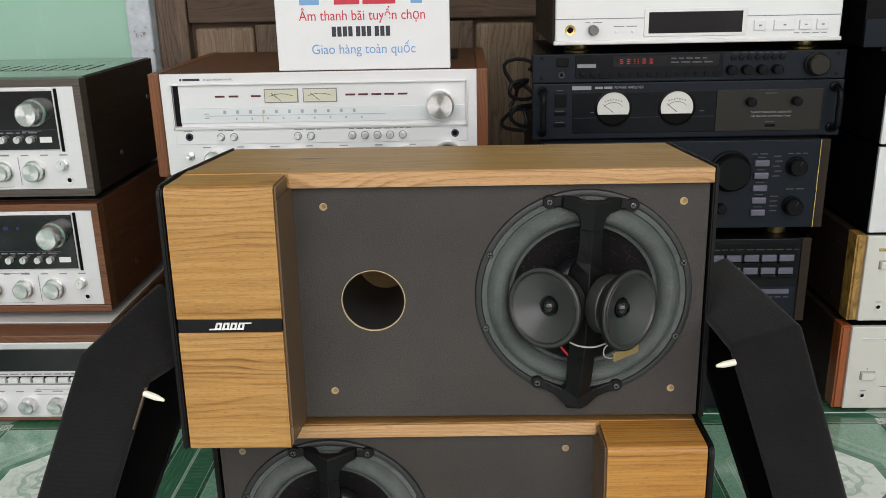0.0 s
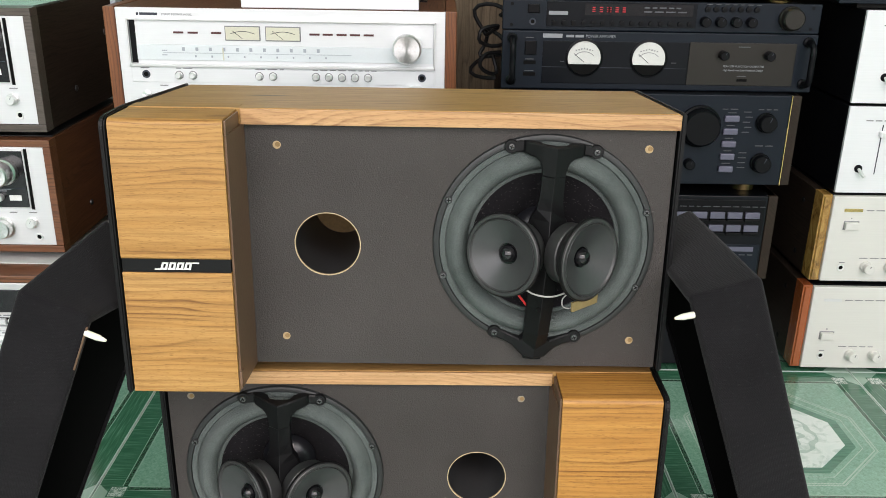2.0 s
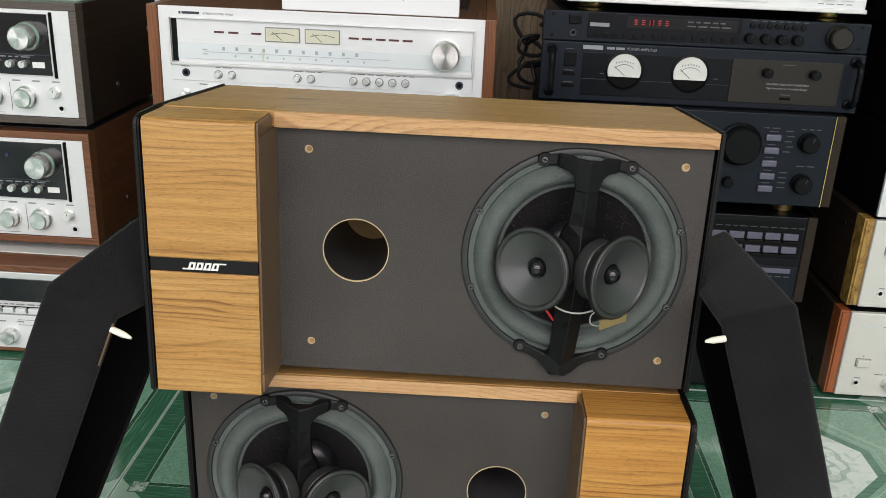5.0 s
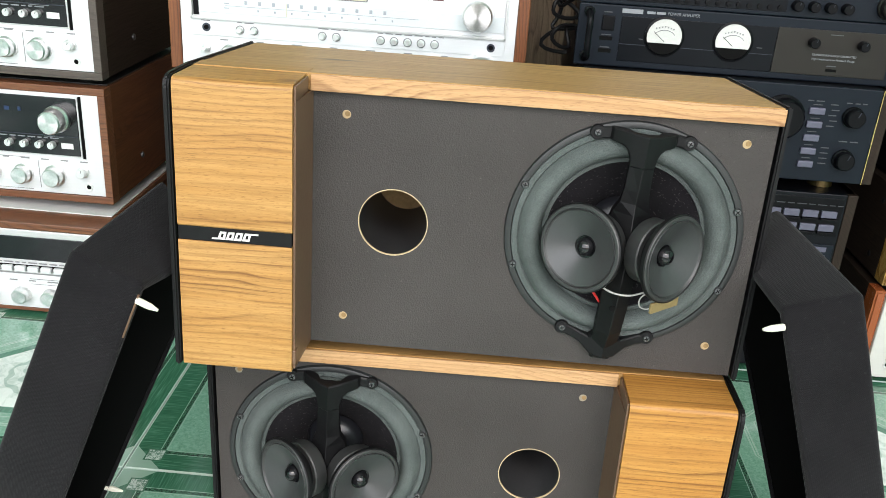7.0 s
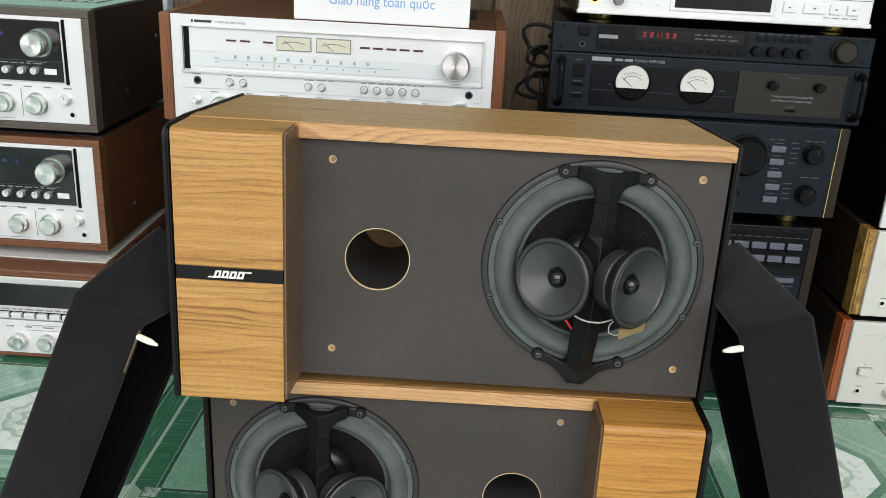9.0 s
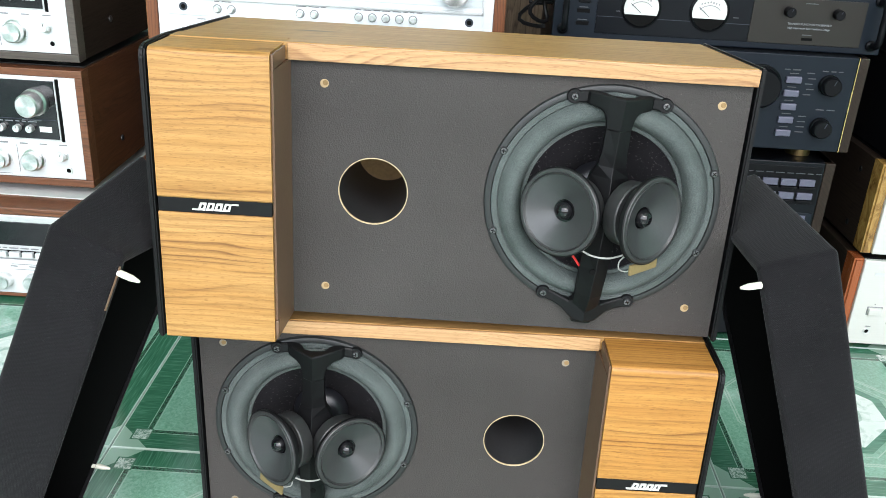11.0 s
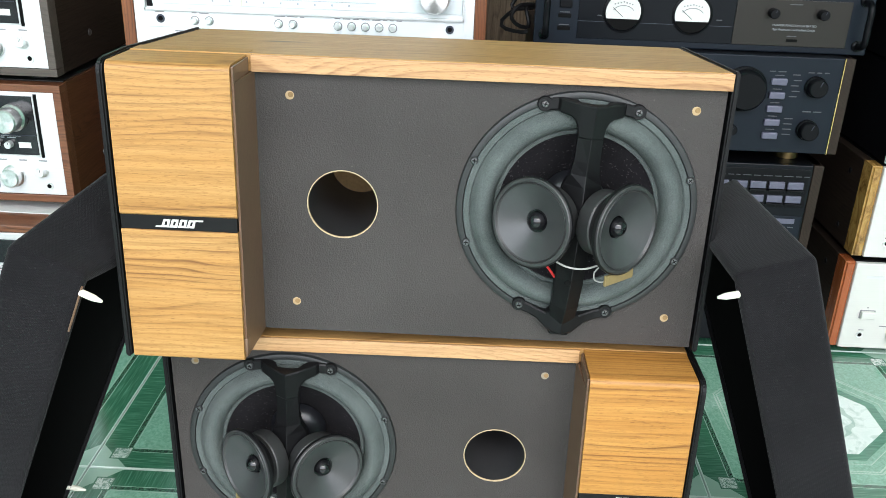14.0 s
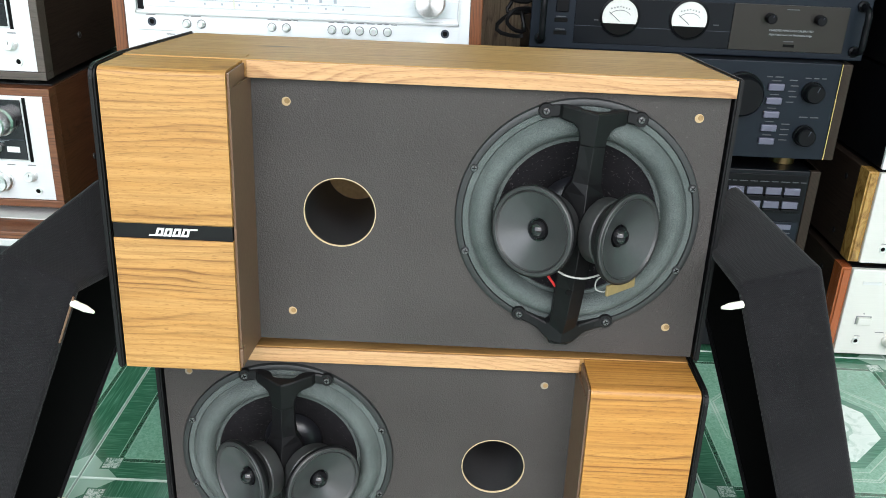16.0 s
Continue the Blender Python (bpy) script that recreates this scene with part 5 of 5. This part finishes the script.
bars("print", [(0.365, 0.0735, 0.018, 0.0012), (0.368, 0.0285, 0.014, 0.0012), (0.091, 0.0475, 0.006, 0.0012), (0.263, 0.0475, 0.008, 0.0012), (0.036, 0.083, 0.012, 0.0013), (0.036, 0.0505, 0.014, 0.0013), (0.036, 0.0325, 0.014, 0.0013)], -0.0067, INK_FAINT, pa)
part("power_button", box(0.035, 0.053, -0.0085, -0.004, 0.057, 0.078, 0.001), SATIN, pa)
for z in (0.0425, 0.0245):
    part("lamp_slot", box(0.034, 0.053, -0.0062, -0.004, z, z + 0.0055, 0.0005), INSIDE, pa)
part("badge", box(0.368, 0.384, -0.007, -0.006, 0.0205, 0.0245), INSIDE, pa)
for x in (0.015, 0.472):
    hd = part("rack_handle", tube(smooth_path([(x, -0.004, 0.018), (x, -0.022, 0.020), (x, -0.030, 0.028), (x, -0.030, 0.050), (x, -0.030, 0.072), (x, -0.022, 0.080), (x, -0.004, 0.082)], 5), 0.0048, seg=12), SATIN, pa, "black bow handle", True)
    for z in (0.018, 0.082):
        part("handle_foot", lathe([(0.008, -0.004), (0.008, -0.0085), (0.005, -0.0105)], x, z, 18), SATIN, hd, "", True)

# power cord that hangs in loops behind the amplifier
coil = []
for k in range(74):
    a = k * 0.42
    coil.append((0.231 + (0.017 + 0.008 * math.sin(k * 0.31)) * math.cos(a) + 0.006 * math.sin(k * 0.9), 0.665 + 0.016 * math.sin(a * 0.5), 0.586 - k * 0.00135 + (0.014 + 0.009 * math.sin(k * 0.23)) * math.sin(a)))
cord = part("cable", tube([(0.30, 0.72, 0.55), (0.27, 0.69, 0.575)] + coil, 0.0032, seg=8), BLACK, None, "", True)
tagged(cord, "black power cord hanging in loops behind the amplifier", "cable")

ia = thing("integrated_amplifier", "charcoal integrated amplifier with lilac buttons and a bronze edge", "amplifier", pose(0.2575, 0.555, 0.3395))
iw, ih = 0.455, 0.1428
case(ia, iw, ih, 0.36, SATIN, feet=-0.0005)
part("face", box(0.004, iw - 0.016, -0.005, 0.004, -0.0005, ih, 0.0015), NAVY, ia, "charcoal face")
part("gold_line", box(iw - 0.0158, iw - 0.0145, -0.0052, 0.004, -0.0005, ih), GOLD, ia)
part("cheek", box(iw - 0.0143, iw, -0.005, 0.36, -0.0005, ih, 0.0015), DARK_WOOD, ia, "dark wood cheek")
knob("volume_knob", 0.300, 0.094, 0.030, 0.022, -0.005, ia, SATIN, "large black volume knob", 0.033)
for k in range(5):
    part("push_button", box(0.338, 0.361, -0.010, -0.004, 0.1015 - k * 0.0202, 0.1115 - k * 0.0202, 0.0015), LILAC, ia, "lilac grey button")
for z in (0.101, 0.0365):
    knob("selector_knob", 0.403, z, 0.0138, 0.018, -0.005, ia, SATIN, "", 0.0155)
knob("small_knob", 0.290, 0.034, 0.008, 0.014, -0.005, ia, SATIN)
bars("print", row_bars(0.334, 0.364, 0.121, 0.0015, 3) + row_bars(0.39, 0.42, 0.121, 0.0015, 4) + row_bars(0.392, 0.42, 0.0635, 0.0015, 5) + [(0.368 + 0.003 * (k % 2), 0.085 + 0.008 * k, 0.011, 0.0014) for k in range(5)] + [(0.368, 0.028 + 0.008 * k, 0.012, 0.0014) for k in range(4)] + [(0.343, 0.1155 - k * 0.0202, 0.013, 0.0012) for k in range(5)], -0.0052, INK_FAINT, ia)

dk = thing("cassette_deck", "black tuner deck with two rows of lilac keys", "deck", pose(0.251, 0.556, 0.163))
case(dk, 0.452, 0.1565, 0.34, SATIN)
part("face", box(0.002, 0.434, -0.004, 0.004, 0.012, 0.1565, 0.0015), NAVY_DEEP, dk, "black face")
part("cheek", box(0.4345, 0.450, -0.004, 0.34, 0.012, 0.1565, 0.0015), DARK_WOOD, dk)
part("upper_panel", box(0.25, 0.430, -0.0055, -0.003, 0.088, 0.150, 0.0006), SATIN, dk)
for r in range(2):
    for k in range(6):
        part("push_button", box(0.256 + k * 0.0285, 0.2800 + k * 0.0285, -0.0095, -0.004, 0.119 - r * 0.022, 0.130 - r * 0.022, 0.0008), LILAC, dk, "lilac grey key")
        part("key_lip", box(0.256 + k * 0.0285, 0.2815 + k * 0.0285, -0.0105, -0.004, 0.1145 - r * 0.022, 0.1176 - r * 0.022, 0.0006), SATIN, dk)
part("lower_panel", box(0.36, 0.430, -0.006, -0.003, 0.020, 0.074, 0.0008), NAVY, dk)
part("display_strip", box(0.37, 0.42, -0.0068, -0.005, 0.062, 0.070), LILAC, dk)
knob("small_knob", 0.385, 0.043, 0.010, 0.014, -0.006, dk, SATIN)
bars("print", row_bars(0.37, 0.42, 0.056, 0.0015, 3) + row_bars(0.255, 0.43, 0.139, 0.0012, 6), -0.0064, INK_FAINT, dk)
for x in (0.05, 0.405):
    part("foot", moved(lathe([(0, 0), (0.019, 0), (0.019, 0.0190), (0, 0.0190)], 0, 0, 24), Matrix.Translation((x, 0.045, 0.1572)) @ pose(0, 0, 0, 90)), BRASS_DULL, dk, "dull brass foot", True)

bd = thing("cassette_deck", "black and silver deck at the bottom of the stack", "deck", pose(0.252, 0.56, 0.0) @ Matrix.Diagonal((1, 1, 1.045, 1)))
case(bd, 0.448, 0.156, 0.34, SATIN)
part("face", box(0.002, 0.446, -0.004, 0.004, 0.012, 0.154, 0.0015), NAVY_DEEP, bd, "black face")
part("silver_strip", box(0.30, 0.43, -0.006, -0.003, 0.098, 0.110, 0.0008), SILVER_DULL, bd)
knob("volume_knob", 0.40, 0.048, 0.022, 0.018, -0.004, bd, SATIN)

# ---- pale stack with wooden cheeks ----
def make_pale_amp(m, h, cheek, label, foot, up, knobs):
    ob = thing("integrated_amplifier", label, "amplifier", m, "pale amplifiers")
    w, d = 0.44, 0.36
    part("body", box(0.014, w - 0.014, 0.004, d, 0.009, h - 0.001, 0.001), SATIN, ob)
    for a, b in ((0.0, 0.0158), (w - 0.0158, w)):
        bm = box(a, b, -0.003, 0.03, 0.009, h)
        bmesh.ops.bevel(bm, geom=[e for e in bm.edges if all(v.co.y < 0 for v in e.verts)], offset=0.003, segments=3, affect="EDGES")
        part("cheek", bm, cheek, ob, "glossy wooden cheek")
        # rest of the cheek's side, its shade put into a dark colour
        part("side_panel", box(a, b, 0.0303, d, 0.0092, h - 0.0005, 0.001), DARK_WOOD, ob)
    for y, z in ((0.07, 0.035), (0.07, h - 0.03), (0.28, h - 0.03)):
        screw = lathe([(0.005, 0.0006), (0.005, -0.0014), (0.003, -0.0024), (0, -0.0025)], 0, 0, 18)
        part("side_screw", moved(screw, Matrix.Translation((0, y, z)) @ pose(0, 0, 0, 0, 0, -90)), BLACK, ob, "", True)
    part("face", box(0.0162, w - 0.0162, -0.006, 0.004, 0.009, h - 0.0005, 0.002), WHITE_FACE, ob, "champagne silver face")
    part("lid", box(0.0162, w - 0.0162, 0.004, d, h - 0.0008, h + 0.0012), SATIN, ob)
    pb = part("power_button", box(0.040, 0.062, -0.013, -0.005, h * 0.45 + up, h * 0.45 + up + 0.012, 0.001), WHITE_FACE, ob)
    part("button_gap", box(0.0385, 0.0635, -0.0066, -0.0055, h * 0.45 + up - 0.0015, h * 0.45 + up + 0.0135), INK_GREY, pb)
    socket(0.047, 0.034, 0.0058, -0.006, ob)
    for x in knobs:
        knob("tone_knob", x, 0.036, 0.0085, 0.016, -0.006, ob, WHITE_FACE, "", 0.0098)
    bars("maker_mark", [(0.036, h - 0.024, 0.030, 0.005)], -0.0062, GOLD if cheek is BURL else SILVER_DULL, ob)
    bars("print", row_bars(0.072, 0.14, h - 0.024, 0.0014, 5) + [(0.049, h * 0.45 + up + 0.018, 0.002, 0.002), (0.043, 0.043, 0.009, 0.0012)] + row_bars(0.075, 0.14, 0.051, 0.0012, 6), -0.0062, INK_GREY, ob)
    for x in (0.045, w - 0.045):
        for y in (0.035, d - 0.05):
            part("foot", moved(lathe([(0, 0), (0.020, 0), (0.0215, 0.0025), (0.0185, 0.006), (0.021, 0.0092), (0, 0.0092)], 0, 0, 28), Matrix.Translation((x, y, 0)) @ pose(0, 0, 0, 90)), foot, ob, "turned metal foot", True)
    return ob


make_pale_amp(pose(0.770, 0.560, 0.0), 0.162, CHERRY, "champagne amplifier with cherry red wooden cheeks, on the tiles", COPPER, -0.007, (0.0985, 0.1385))
make_pale_amp(pose(0.776, 0.560, 0.1635), 0.158, BURL, "champagne amplifier with burl wood cheeks, on another amplifier", GOLD, 0.031, (0.0885, 0.128))
for z, h, at in ((0.3235, 0.1435, 0.031), (0.4685, 0.1435, 0.045)):
    eq = thing("equalizer", "white-faced unit in a black metal case", "equalizer", pose(0.790, 0.558, z), "white-faced units")
    part("case_shell", box(0, 0.43, 0.001, 0.37, 0.004, h, 0.001), SATIN, eq, "black metal case")
    part("face", box(0.001, 0.429, -0.004, 0.003, 0.0035, h, 0.001), SILVER, eq, "white-silver face")
    part("foot_rail", box(0.03, 0.40, 0.03, 0.34, 0, 0.0045), BLACK, eq)
    lever = part("lever_switch", lathe([(0.0062, -0.003), (0.0062, -0.0055), (0.0045, -0.0070), (0, -0.0072)], at, 0.044, 20), SATIN, eq, "black switch with a chrome lever", True)
    part("lever", tube([(at, -0.006, 0.044), (at + 0.003, -0.014, 0.037), (at + 0.005, -0.018, 0.033)], 0.0026, seg=10), CHROME, lever, "", True)
    bars("print", row_bars(0.03, 0.12, h - 0.022, 0.0016, 9), -0.0042, INK_GREY, eq)
    for k in range(7):
        part("slider_slot", box(0.0570 + k * 0.035, 0.0585 + k * 0.035, -0.0046, -0.003, 0.035, 0.115), INK, eq)
        part("slider_cap", box(0.0532 + k * 0.035, 0.0623 + k * 0.035, -0.014, -0.004, 0.096 - 0.004 * (k % 3), 0.106 - 0.004 * (k % 3), 0.002), CHROME, eq)
up = thing("power_unit", "black metal unit on top of the white-faced ones", "amplifier", pose(0.750, 0.57, 0.6125))
part("case_shell", box(0, 0.44, 0.0, 0.36, 0.008, 0.13, 0.002), SATIN, up)
part("face_edge", box(0, 0.44, -0.006, -0.0003, 0.008, 0.05, 0.001), NAVY, up)
part("base", box(0.04, 0.42, 0.02, 0.34, 0.0, 0.009), BLACK, up)

# ---- floor tiles ----
def tile_mesh():
    bm = box(-T0 / 2 + 0.0006, T0 / 2 - 0.0006, -T0 / 2 + 0.0006, T0 / 2 - 0.0006, -0.0085, 0.0)
    bmesh.ops.bevel(bm, geom=[e for e in bm.edges if all(v.co.z > -0.001 for v in e.verts)], offset=0.0008, segments=1, affect="EDGES")
    me = bpy.data.meshes.new("tile")
    bm.to_mesh(me)
    bm.free()
    me.materials.append(TILE)
    return me


TILE_MESH = tile_mesh()
for i in range(-8, 9):
    for j in range(-7, 3):
        cx, cy = JX + (i + 0.5) * T0, JY + (j + 0.5) * T0
        t = new("tile", TILE_MESH)
        t.parent = floor
        t.matrix_basis = pose(cx, cy, 0, 0, 0, 90 * ((i * 3 + j) % 4))
